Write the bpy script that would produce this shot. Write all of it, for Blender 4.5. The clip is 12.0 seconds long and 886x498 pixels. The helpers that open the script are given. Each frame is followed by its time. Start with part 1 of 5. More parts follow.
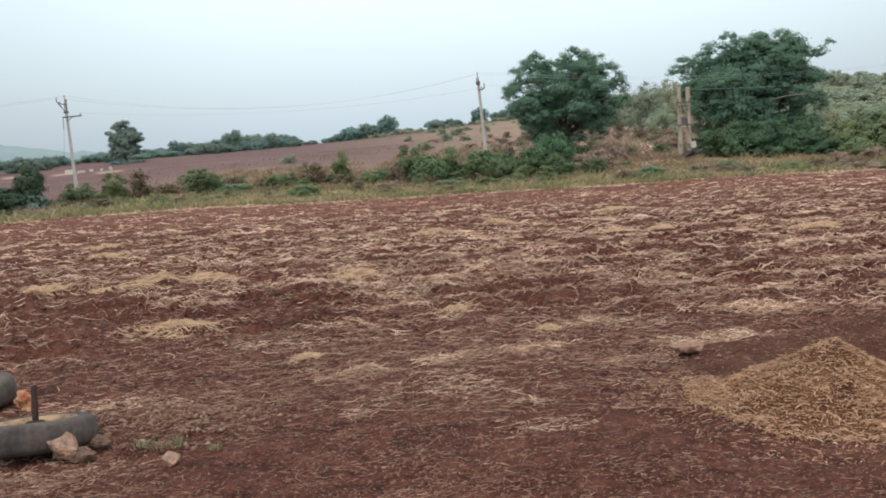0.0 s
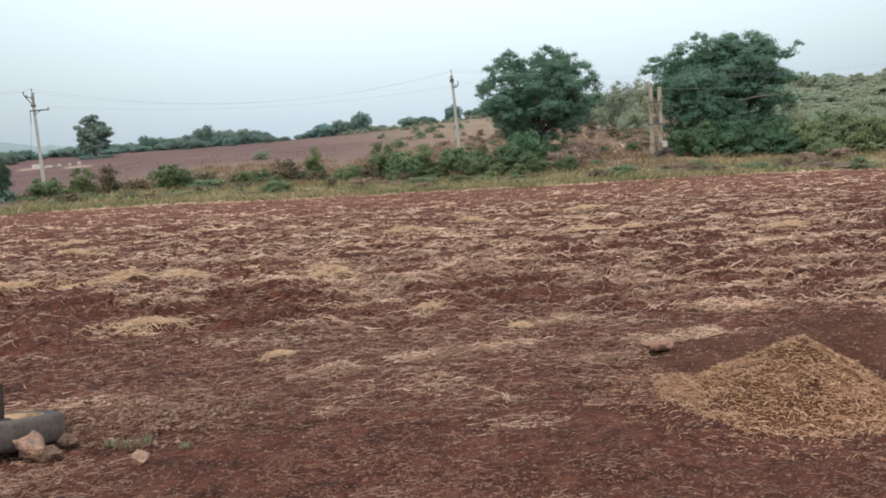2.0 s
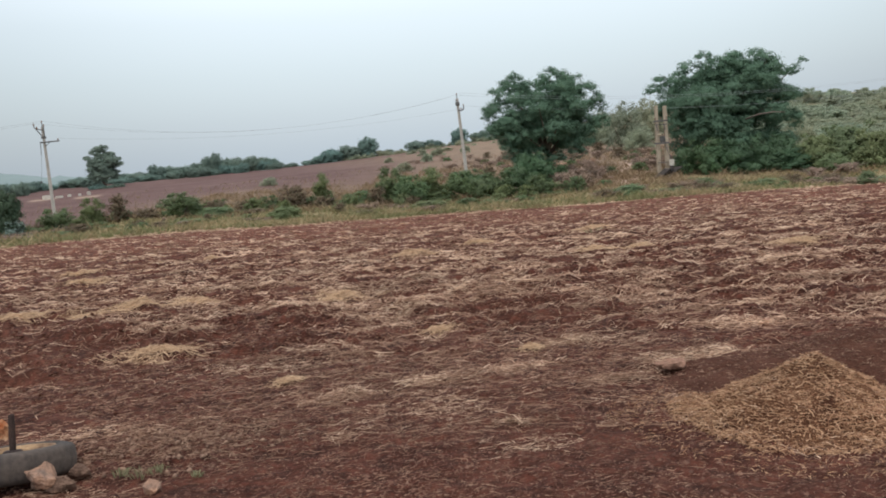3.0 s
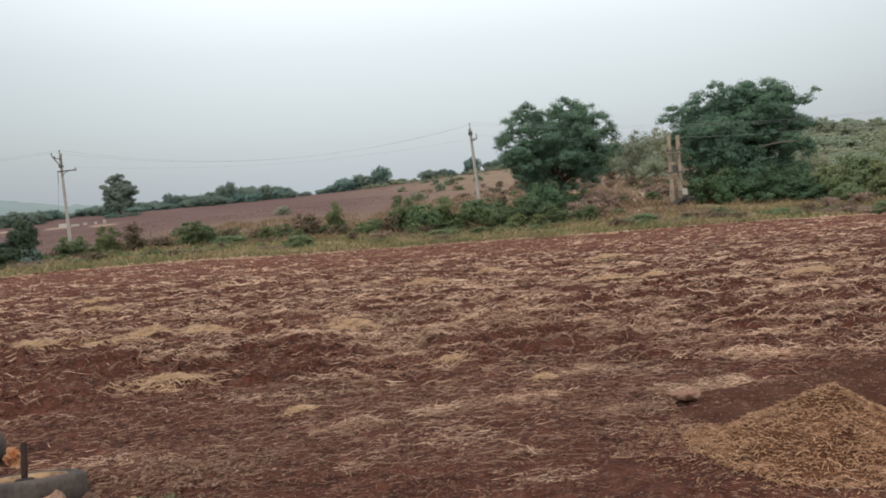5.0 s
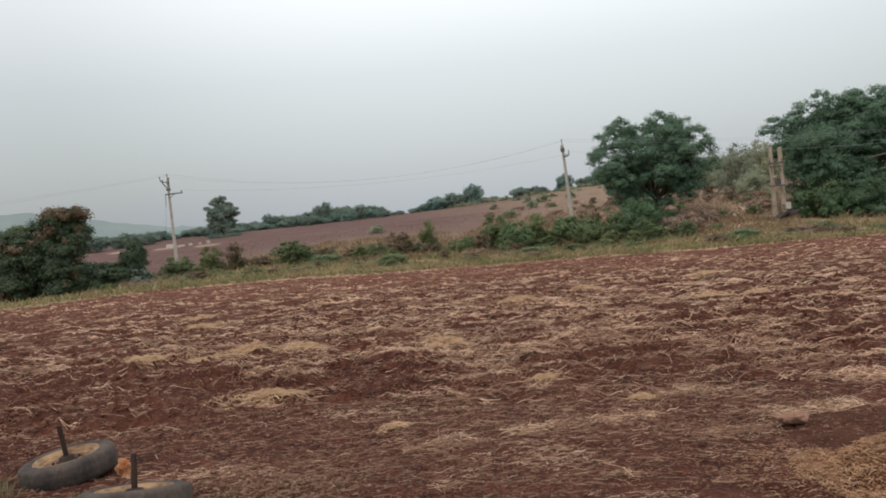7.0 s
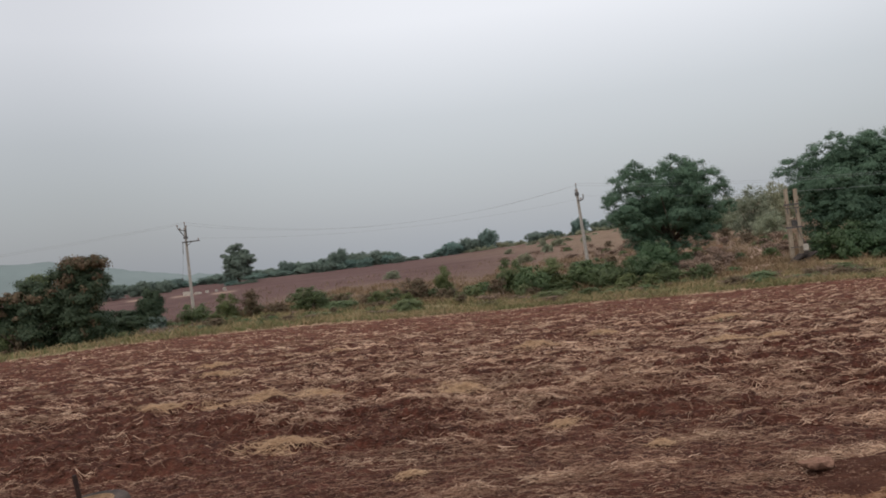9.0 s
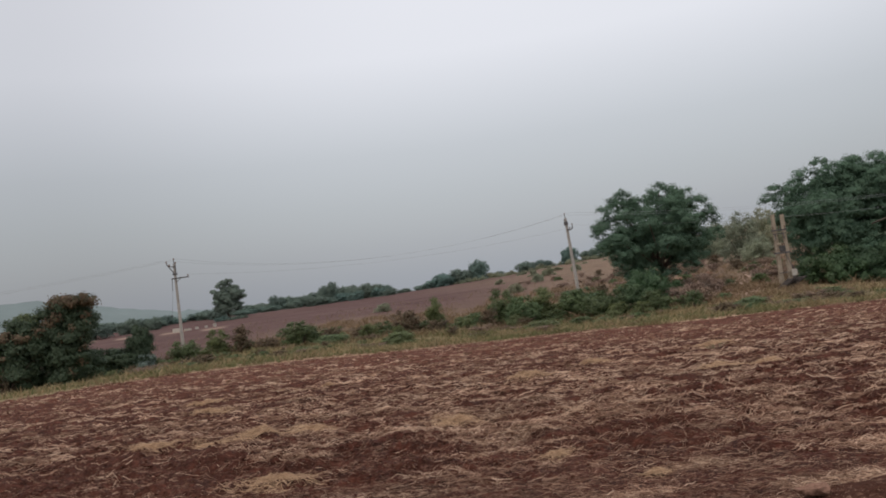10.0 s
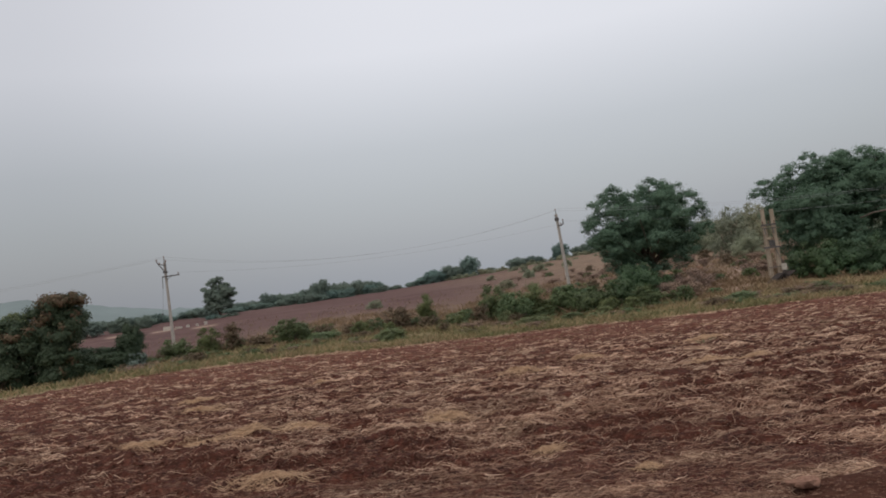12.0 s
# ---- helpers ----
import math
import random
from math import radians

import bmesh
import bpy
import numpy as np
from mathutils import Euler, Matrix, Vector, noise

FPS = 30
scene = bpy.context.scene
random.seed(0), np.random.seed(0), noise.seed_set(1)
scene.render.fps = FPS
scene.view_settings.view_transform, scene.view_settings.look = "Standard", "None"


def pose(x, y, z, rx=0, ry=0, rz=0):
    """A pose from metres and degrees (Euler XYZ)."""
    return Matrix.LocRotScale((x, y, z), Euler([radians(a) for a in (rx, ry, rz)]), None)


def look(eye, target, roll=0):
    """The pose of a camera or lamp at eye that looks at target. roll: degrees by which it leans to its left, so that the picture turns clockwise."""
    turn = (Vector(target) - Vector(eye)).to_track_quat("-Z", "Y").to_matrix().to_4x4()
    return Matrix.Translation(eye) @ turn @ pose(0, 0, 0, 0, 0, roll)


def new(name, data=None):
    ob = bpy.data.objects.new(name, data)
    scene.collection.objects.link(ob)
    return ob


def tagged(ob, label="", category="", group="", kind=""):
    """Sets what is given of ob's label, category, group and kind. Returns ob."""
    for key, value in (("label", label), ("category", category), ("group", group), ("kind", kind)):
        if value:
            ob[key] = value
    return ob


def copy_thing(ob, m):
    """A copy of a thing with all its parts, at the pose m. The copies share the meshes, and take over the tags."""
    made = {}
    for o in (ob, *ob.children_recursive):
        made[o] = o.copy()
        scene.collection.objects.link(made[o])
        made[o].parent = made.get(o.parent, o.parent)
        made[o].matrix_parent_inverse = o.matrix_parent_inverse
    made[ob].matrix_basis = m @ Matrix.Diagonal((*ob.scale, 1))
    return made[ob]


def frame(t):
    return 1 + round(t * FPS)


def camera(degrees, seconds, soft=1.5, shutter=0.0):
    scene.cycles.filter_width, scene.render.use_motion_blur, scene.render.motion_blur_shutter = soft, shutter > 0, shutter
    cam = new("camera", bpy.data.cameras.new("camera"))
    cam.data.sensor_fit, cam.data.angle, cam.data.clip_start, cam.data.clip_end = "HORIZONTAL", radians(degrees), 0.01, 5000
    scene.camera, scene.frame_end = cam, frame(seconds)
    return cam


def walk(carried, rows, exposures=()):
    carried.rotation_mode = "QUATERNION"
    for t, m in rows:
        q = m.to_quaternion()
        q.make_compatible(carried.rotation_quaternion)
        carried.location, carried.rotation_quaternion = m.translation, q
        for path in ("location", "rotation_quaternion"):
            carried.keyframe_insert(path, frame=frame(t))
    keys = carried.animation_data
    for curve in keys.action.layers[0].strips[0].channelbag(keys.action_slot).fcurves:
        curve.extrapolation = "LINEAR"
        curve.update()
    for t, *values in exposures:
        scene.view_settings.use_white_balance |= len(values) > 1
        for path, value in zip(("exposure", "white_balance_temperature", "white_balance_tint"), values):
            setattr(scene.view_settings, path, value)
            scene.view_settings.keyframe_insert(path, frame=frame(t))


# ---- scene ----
EYE = 1.5
cam = camera(57.04, 12.0, soft=1.8)
# seconds, then the camera's Euler angles; it turns where it stands
ROWS = [
    (0.0, 82.047, 4.259, -0.594),
    (0.2, 82.055, 4.237, -0.668),
    (0.3, 82.079, 4.215, -0.805),
    (0.5, 82.226, 4.155, -1.406),
    (0.7, 82.317, 3.596, -2.208),
    (0.8, 82.344, 2.887, -2.452),
    (1.0, 82.316, 2.323, -2.465),
    (1.2, 82.249, 2.077, -2.33),
    (1.5, 81.925, 2.696, -2.904),
    (1.7, 81.758, 3.13, -2.864),
    (2.0, 81.738, 3.767, -2.435),
    (2.2, 81.875, 3.989, -2.36),
    (2.5, 82.397, 4.225, -2.368),
    (2.7, 82.792, 4.505, -2.225),
    (3.0, 83.375, 4.927, -1.97),
    (3.2, 83.509, 5.03, -1.931),
    (4.8, 85.248, 4.899, -1.076),
    (5.0, 85.477, 4.882, -1.065),
    (5.2, 85.742, 4.854, -1.065),
    (5.5, 86.128, 4.823, -1.039),
    (5.7, 86.182, 4.737, -1.003),
    (6.0, 86.019, 4.712, -0.826),
    (6.2, 85.832, 4.806, -0.489),
    (6.5, 86.075, 5.049, 0.862),
    (6.7, 86.288, 5.21, 1.732),
    (6.8, 86.441, 5.24, 2.305),
    (6.9, 86.969, 5.493, 4.376),
    (7.0, 87.316, 5.667, 5.407),
    (7.2, 87.84, 5.905, 5.892),
    (8.8, 90.264, 6.101, 6.251),
    (9.0, 90.596, 6.225, 6.478),
    (9.2, 90.991, 6.335, 6.281),
    (9.5, 91.812, 6.518, 6.099),
    (9.7, 92.367, 6.666, 6.022),
    (10.0, 92.74, 7.286, 5.822),
    (10.2, 92.924, 7.638, 5.781),
    (10.5, 93.356, 7.81, 5.616),
    (10.7, 93.571, 7.785, 5.484),
    (11.0, 93.564, 7.625, 5.353),
    (11.2, 93.425, 7.508, 5.326),
    (11.5, 92.676, 7.508, 5.274),
    (11.7, 92.354, 7.515, 5.268),
    (12.0, 92.41, 7.638, 5.208),
]
EXPOSURES = [(0.0, -0.05, 6230, 10), (0.8, -0.06, 6230, 10), (1.4, 0.02, 6230, 10), (2.0, 0.0, 6230, 10), (2.5, -0.14, 6270, 11), (3.0, -0.28, 6340, 12), (5.0, -0.37, 6640, 13), (6.5, -0.42, 6740, 14), (7.2, -0.54, 6790, 15), (9.0, -0.84, 6720, 18), (11.0, -1.02, 6650, 19), (12.0, -1.02, 6680, 19)]
walk(cam, [(t, pose(0, 0, EYE, rx, ry, rz)) for t, rx, ry, rz in ROWS], EXPOSURES)

# ---- sky and sun: a hazy overcast afternoon ----
world = bpy.data.worlds.new("overcast_sky")
scene.world = world
world.use_nodes = True
wn, wl = world.node_tree.nodes, world.node_tree.links
wn.clear()
sky = wn.new("ShaderNodeTexSky")
sky.sky_type, sky.sun_disc = "NISHITA", False
sky.sun_elevation, sky.sun_rotation = radians(68), radians(210)
sky.dust_density, sky.air_density = 4.0, 1.5
sky_bg = wn.new("ShaderNodeBackground")
sky_bg.inputs["Strength"].default_value = 0.05
wl.new(sky.outputs["Color"], sky_bg.inputs["Color"])
coords = wn.new("ShaderNodeTexCoord")
split = wn.new("ShaderNodeSeparateXYZ")
wl.new(coords.outputs["Generated"], split.inputs["Vector"])
cloud_ramp = wn.new("ShaderNodeValToRGB")
stops = [(0.0, (0.400, 0.462, 0.505)), (0.06, (0.430, 0.498, 0.536)), (0.11, (0.488, 0.560, 0.590)), (0.17, (0.578, 0.649, 0.674)), (0.28, (0.86, 0.93, 0.952)), (0.40, (0.92, 0.985, 1.0)), (1.0, (0.92, 0.985, 1.0))]
while len(cloud_ramp.color_ramp.elements) < len(stops):
    cloud_ramp.color_ramp.elements.new(0.5)
for el, (at, colour) in zip(cloud_ramp.color_ramp.elements, stops):
    el.position, el.color = at, (*colour, 1)
wl.new(split.outputs["Z"], cloud_ramp.inputs["Fac"])
cloud_bg = wn.new("ShaderNodeBackground")
thin = wn.new("ShaderNodeVectorMath")  # the cloud is thinner, and brighter, towards the middle of the view
thin.operation = "DOT_PRODUCT"
thin.inputs[1].default_value = (0.085, 0.970, 0.225)
wl.new(coords.outputs["Generated"], thin.inputs[0])
bright = wn.new("ShaderNodeMapRange")
bright.interpolation_type = "SMOOTHSTEP"
for socket, value in (("From Min", 0.80), ("From Max", 1.0), ("To Min", 1.16), ("To Max", 1.52)):
    bright.inputs[socket].default_value = value
wl.new(thin.outputs["Value"], bright.inputs["Value"])
wl.new(bright.outputs["Result"], cloud_bg.inputs["Strength"])
wl.new(cloud_ramp.outputs["Color"], cloud_bg.inputs["Color"])
both = wn.new("ShaderNodeAddShader")
wl.new(sky_bg.outputs["Background"], both.inputs[0])
wl.new(cloud_bg.outputs["Background"], both.inputs[1])
wout = wn.new("ShaderNodeOutputWorld")
wl.new(both.outputs["Shader"], wout.inputs["Surface"])

sun = new("sun", bpy.data.lights.new("sun", "SUN"))
sun.data.energy, sun.data.angle, sun.data.color = 1.3, radians(22), (1.0, 0.95, 0.88)
sun.matrix_world = look((-9, -16, 45), (0, 0, 0))

# ---- small tools ----
rng = np.random.default_rng(7)


def lattice(ix, iy, seed):
    h = (ix.astype(np.int64) * 374761393 + iy.astype(np.int64) * 668265263 + seed * 974711) & 0xFFFFFFFF
    h = ((h ^ (h >> 13)) * 1274126177) & 0xFFFFFFFF
    return ((h ^ (h >> 16)) & 0xFFFF) / 65535.0


def value_noise(x, y, seed=0):
    x, y = np.asarray(x, float), np.asarray(y, float)
    ix, iy = np.floor(x), np.floor(y)
    fx, fy = x - ix, y - iy
    fx, fy = fx * fx * (3 - 2 * fx), fy * fy * (3 - 2 * fy)
    a, b = lattice(ix, iy, seed), lattice(ix + 1, iy, seed)
    c, d = lattice(ix, iy + 1, seed), lattice(ix + 1, iy + 1, seed)
    return (a + (b - a) * fx) * (1 - fy) + (c + (d - c) * fx) * fy


def fbm(x, y, seed=0, octaves=3):
    total, weight = 0, 0
    for k in range(octaves):
        total = total + value_noise(x * 2**k + 17.3 * k, y * 2**k - 9.1 * k, seed + k) / 2**k
        weight += 1 / 2**k
    return total / weight


def smooth(lo, hi, v):
    t = np.clip((v - lo) / (hi - lo), 0, 1)
    return t * t * (3 - 2 * t)


def mesh_of(name, verts, faces, material, shade=False):
    """A mesh from arrays: verts (n, 3) and faces (m, 3 or 4)."""
    me = bpy.data.meshes.new(name)
    verts, faces = np.asarray(verts, np.float32), np.asarray(faces, np.int32)
    me.vertices.add(len(verts))
    me.vertices.foreach_set("co", verts.ravel())
    me.loops.add(faces.size)
    me.loops.foreach_set("vertex_index", faces.ravel())
    me.polygons.add(len(faces))
    me.polygons.foreach_set("loop_start", np.arange(len(faces), dtype=np.int32) * faces.shape[1])
    if shade:
        me.polygons.foreach_set("use_smooth", np.ones(len(faces), bool))
    if material:
        me.materials.append(material)
    me.update(calc_edges=True)
    return me


def part(name, bm, material, parent=None, label="", shade=False):
    """Links a bmesh, or a mesh, as one object under parent."""
    if isinstance(bm, bmesh.types.BMesh):
        me = bpy.data.meshes.new(name)
        bm.to_mesh(me)
        bm.free()
        me.materials.append(material)
        if shade:
            me.polygons.foreach_set("use_smooth", np.ones(len(me.polygons), bool))
    else:
        me = bm
    ob = new(name, me)
    if parent:
        ob.parent = parent
    if label:
        ob["label"] = label
    return ob


def add_tube(bm, path, radii, sides=8, caps=True):
    """A tube along a list of points, with a radius at each."""
    rings = []
    for k, p in enumerate(path):
        p = Vector(p)
        ahead = (Vector(path[min(k + 1, len(path) - 1)]) - Vector(path[max(k - 1, 0)])).normalized()
        side = ahead.cross(Vector((0.31, 0.95, 0.07))).normalized()
        other = ahead.cross(side)
        rings.append([bm.verts.new(p + radii[k] * (math.cos(a) * side + math.sin(a) * other)) for a in [2 * math.pi * j / sides for j in range(sides)]])
    for lo, hi in zip(rings, rings[1:]):
        for j in range(sides):
            bm.faces.new((lo[j], lo[(j + 1) % sides], hi[(j + 1) % sides], hi[j]))
    if caps:
        bm.faces.new(rings[0][::-1])
        bm.faces.new(rings[-1])


def add_box(bm, centre, size, turn=0.0, bevel=0.0):
    got = bmesh.ops.create_cube(bm, size=1.0, matrix=Matrix.Translation(centre) @ Matrix.Rotation(turn, 4, "Z") @ Matrix.Diagonal((*size, 1)))
    if bevel:
        edges = list({e for v in got["verts"] for e in v.link_edges})
        bmesh.ops.bevel(bm, geom=edges, offset=bevel, segments=2, affect="EDGES")


# ---- materials ----
def material(name, colour, rough=0.9):
    m = bpy.data.materials.new(name)
    m.use_nodes = True
    nodes, links = m.node_tree.nodes, m.node_tree.links
    bsdf = nodes["Principled BSDF"]
    bsdf.inputs["Base Color"].default_value = (*colour, 1)
    bsdf.inputs["Roughness"].default_value = rough
    bsdf.inputs["Specular IOR Level"].default_value = 0.25
    return m, nodes, links, bsdf


def noise_node(nodes, links, scale, detail=4.0, rough=0.6, stretch=(1, 1, 1)):
    tc = nodes.new("ShaderNodeTexCoord")
    mp = nodes.new("ShaderNodeMapping")
    mp.inputs["Scale"].default_value = stretch
    links.new(tc.outputs["Object"], mp.inputs["Vector"])
    nz = nodes.new("ShaderNodeTexNoise")
    nz.inputs["Scale"].default_value, nz.inputs["Detail"].default_value, nz.inputs["Roughness"].default_value = scale, detail, rough
    links.new(mp.outputs["Vector"], nz.inputs["Vector"])
    return nz.outputs["Fac"]


def ramp(nodes, links, fac, stops):
    r = nodes.new("ShaderNodeValToRGB")
    while len(r.color_ramp.elements) < len(stops):
        r.color_ramp.elements.new(0.5)
    for el, (at, c) in zip(r.color_ramp.elements, stops):
        el.position, el.color = at, (*c, 1)
    links.new(fac, r.inputs["Fac"])
    return r.outputs["Color"]


def mix(nodes, links, fac, a, b, kind="MIX"):
    n = nodes.new("ShaderNodeMix")
    n.data_type, n.blend_type = "RGBA", kind
    for socket, value in ((n.inputs[0], fac), (n.inputs[6], a), (n.inputs[7], b)):
        if isinstance(value, bpy.types.NodeSocket):
            links.new(value, socket)
        elif isinstance(value, tuple):
            socket.default_value = (*value, 1)
        else:
            socket.default_value = value
    return n.outputs[2]


def bump(nodes, links, bsdf, height, strength, distance):
    b = nodes.new("ShaderNodeBump")
    b.inputs["Strength"].default_value, b.inputs["Distance"].default_value = strength, distance
    links.new(height, b.inputs["Height"])
    links.new(b.outputs["Normal"], bsdf.inputs["Normal"])


def varied(name, dark, light, scale, rough=0.9, fine=None, bumpy=0.3, bump_size=0.01, stretch=(1, 1, 1), metal=0.0):
    """A surface that wanders between two colours at two scales, with fine relief."""
    m, nodes, links, bsdf = material(name, light, rough)
    bsdf.inputs["Metallic"].default_value = metal
    bsdf.inputs["Specular IOR Level"].default_value = 0.06 if rough >= 0.9 else 0.25
    coarse = noise_node(nodes, links, scale, 5, 0.6, stretch)
    fine_fac = noise_node(nodes, links, fine or scale * 9, 3, 0.6, stretch)
    base = ramp(nodes, links, coarse, [(0.3, dark), (0.7, light)])
    tint = ramp(nodes, links, fine_fac, [(0.25, (0.72, 0.72, 0.72)), (0.75, (1.2, 1.2, 1.2))])
    links.new(mix(nodes, links, 1.0, base, tint, "MULTIPLY"), bsdf.inputs["Base Color"])
    bump(nodes, links, bsdf, fine_fac, bumpy, bump_size)
    return m


def island_material(name, colours, rough=0.7, through_light=0.0, per_object=0.0, sheen=0.25):
    """Leaves or stalks: each island takes its own shade from a run of colours."""
    m, nodes, links, bsdf = material(name, colours[0], rough)
    bsdf.inputs["Specular IOR Level"].default_value = sheen
    geo = nodes.new("ShaderNodeNewGeometry")
    steps = [(k / (len(colours) - 1), c) for k, c in enumerate(colours)]
    col = ramp(nodes, links, geo.outputs["Random Per Island"], steps)
    patch = noise_node(nodes, links, 0.5, 3, 0.6)
    col = mix(nodes, links, 1.0, col, ramp(nodes, links, patch, [(0.3, (0.78, 0.80, 0.78)), (0.7, (1.14, 1.13, 1.10))]), "MULTIPLY")
    if per_object:
        info = nodes.new("ShaderNodeObjectInfo")
        lo, hi = 1 - per_object, 1 + per_object
        col = mix(nodes, links, 1.0, col, ramp(nodes, links, info.outputs["Random"], [(0, (lo, lo, lo)), (0.5, (hi, 1, lo)), (1, (1, hi, hi))]), "MULTIPLY")
    links.new(col, bsdf.inputs["Base Color"])
    if through_light:
        tr = nodes.new("ShaderNodeBsdfTranslucent")
        links.new(col, tr.inputs["Color"])
        blend = nodes.new("ShaderNodeMixShader")
        blend.inputs[0].default_value = through_light
        links.new(bsdf.outputs[0], blend.inputs[1])
        links.new(tr.outputs[0], blend.inputs[2])
        links.new(blend.outputs[0], nodes["Material Output"].inputs["Surface"])
    return m


LEAF_DARK = island_material("leaf_dark_green", [(0.120, 0.201, 0.139), (0.142, 0.234, 0.156), (0.128, 0.214, 0.145), (0.170, 0.265, 0.175)], 0.7, 0.25, 0.0, 0.12)
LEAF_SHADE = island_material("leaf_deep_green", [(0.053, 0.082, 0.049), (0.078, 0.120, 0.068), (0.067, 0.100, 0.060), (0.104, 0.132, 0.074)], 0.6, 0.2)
LEAF_BUSH = island_material("leaf_bush_green", [(0.103, 0.153, 0.074), (0.138, 0.195, 0.091), (0.177, 0.227, 0.105), (0.134, 0.170, 0.094)], 0.6, 0.3, 0.14, 0.3)
LEAF_LUSH = island_material("leaf_lush_green", [(0.065, 0.123, 0.059), (0.100, 0.174, 0.081), (0.083, 0.145, 0.070)], 0.55, 0.3, 0.1, 0.45)
LEAF_CREEPER = island_material("leaf_creeper", [(0.066, 0.123, 0.065), (0.095, 0.173, 0.088), (0.081, 0.145, 0.076)], 0.55, 0.3, 0.08, 0.4)
LEAF_OLIVE = island_material("leaf_olive", [(0.163, 0.218, 0.111), (0.213, 0.267, 0.137), (0.185, 0.239, 0.125), (0.250, 0.283, 0.159)], 0.6, 0.3, 0.1)
# far leaves: base colours paled and blued to stand for haze
LEAF_FAR_HAZE = island_material("leaf_far_haze_green", [(0.167, 0.241, 0.221), (0.205, 0.283, 0.253), (0.185, 0.260, 0.235)], 0.8, 0.25, 0.1, 0.1)
# hillside scrub: olive lifted and greyed, with the haze painted into the colour
LEAF_SCRUB_HAZE = island_material("leaf_scrub", [(0.325, 0.366, 0.270), (0.370, 0.397, 0.300), (0.294, 0.341, 0.257), (0.395, 0.401, 0.307)], 0.85, 0.42, 0.08, 0.03)
LEAF_BROWN = island_material("leaf_withered", [(0.163, 0.107, 0.074), (0.208, 0.141, 0.096), (0.111, 0.117, 0.067), (0.240, 0.158, 0.106)], 0.85, 0.1)
LEAF_GREY = island_material("leaf_silver", [(0.136, 0.184, 0.158), (0.186, 0.231, 0.205), (0.074, 0.122, 0.086)], 0.8, 0.15)
GRASS_DRY = island_material("grass_dry", [(0.372, 0.282, 0.160), (0.300, 0.246, 0.132), (0.444, 0.324, 0.193), (0.240, 0.216, 0.116)], 0.85, 0.2)
GRASS_GREEN = island_material("grass_green", [(0.173, 0.187, 0.081), (0.205, 0.208, 0.094), (0.267, 0.232, 0.113), (0.144, 0.164, 0.075)], 0.8, 0.2)
WEED = island_material("weed_green", [(0.21, 0.23, 0.12), (0.25, 0.24, 0.135), (0.28, 0.23, 0.14)], 0.8, 0.3)
GRASS_RED = island_material("grass_russet", [(0.270, 0.188, 0.116), (0.310, 0.216, 0.134), (0.220, 0.159, 0.097)], 0.85, 0.15)
STRAW = island_material("straw", [(0.312, 0.179, 0.120), (0.416, 0.251, 0.171), (0.156, 0.073, 0.048), (0.551, 0.364, 0.255)], 0.75, 0.12)
STRAW_PALE = island_material("straw_pale", [(0.636, 0.431, 0.300), (0.794, 0.568, 0.414), (0.499, 0.314, 0.211)], 0.75, 0.15)
STRAW_GOLD = island_material("straw_gold", [(0.540, 0.351, 0.213), (0.680, 0.466, 0.299), (0.310, 0.179, 0.103)], 0.75, 0.15)
CRUMB = island_material("soil_crumb", [(0.065, 0.025, 0.017), (0.110, 0.048, 0.033), (0.175, 0.088, 0.063), (0.045, 0.017, 0.012)], 0.95)
CHIP = island_material("soil_chip", [(0.169, 0.083, 0.056), (0.242, 0.136, 0.093), (0.348, 0.216, 0.153), (0.089, 0.039, 0.026)], 0.85, 0.05)
LEAF_TAN = island_material("leaf_tan", [(0.284, 0.195, 0.144), (0.351, 0.247, 0.181), (0.243, 0.176, 0.131)], 0.85, 0.1)
LEAF_RUSSET = island_material("leaf_russet", [(0.299, 0.207, 0.166), (0.367, 0.254, 0.200), (0.261, 0.198, 0.151)], 0.85, 0.1)
CHAFF = island_material("chaff", [(0.396, 0.223, 0.126), (0.504, 0.310, 0.186), (0.270, 0.128, 0.072), (0.576, 0.370, 0.232)], 0.8, 0.12)
STRAW_MAT = varied("matted_straw", (0.10, 0.050, 0.031), (0.30, 0.185, 0.115), 14.0, 0.9, 90, 0.9, 0.02)
CHAFF_BODY = varied("chaff_heap", (0.066, 0.027, 0.016), (0.200, 0.100, 0.055), 5.0, 0.9, 70, 0.9, 0.02)
BANK = varied("dug_soil", (0.060, 0.025, 0.017), (0.132, 0.061, 0.041), 4.0, 0.95, 45, 1.0, 0.03)
CLOD = varied("soil_clod", (0.072, 0.028, 0.019), (0.130, 0.056, 0.038), 3.0, 0.95, 30, 0.6, 0.01)
BARK = varied("bark", (0.09, 0.065, 0.05), (0.20, 0.155, 0.125), 2.0, 0.95, 14, 0.7, 0.03, (1, 1, 0.25))
TWIG = varied("twig_bark", (0.14, 0.105, 0.085), (0.27, 0.215, 0.18), 3.0, 0.95, 20)
CONCRETE = varied("pole_concrete", (0.42, 0.38, 0.34), (0.58, 0.53, 0.475), 1.2, 0.9, 16, 0.3, 0.01)
POST_TAN = varied("post_concrete", (0.34, 0.275, 0.205), (0.52, 0.435, 0.335), 1.6, 0.9, 14, 0.4, 0.015)
STEEL = varied("galvanised_steel", (0.11, 0.105, 0.10), (0.21, 0.20, 0.195), 3.0, 0.6, 30, 0.2, 0.002, metal=0.3)
PORCELAIN = varied("porcelain", (0.16, 0.09, 0.06), (0.26, 0.16, 0.11), 6.0, 0.3)
WIRE = varied("aluminium_wire", (0.38, 0.40, 0.41), (0.50, 0.52, 0.53), 1.0, 0.6)
RUBBER = varied("worn_rubber", (0.030, 0.028, 0.028), (0.120, 0.090, 0.072), 4.5, 0.85, 34, 0.5, 0.005)
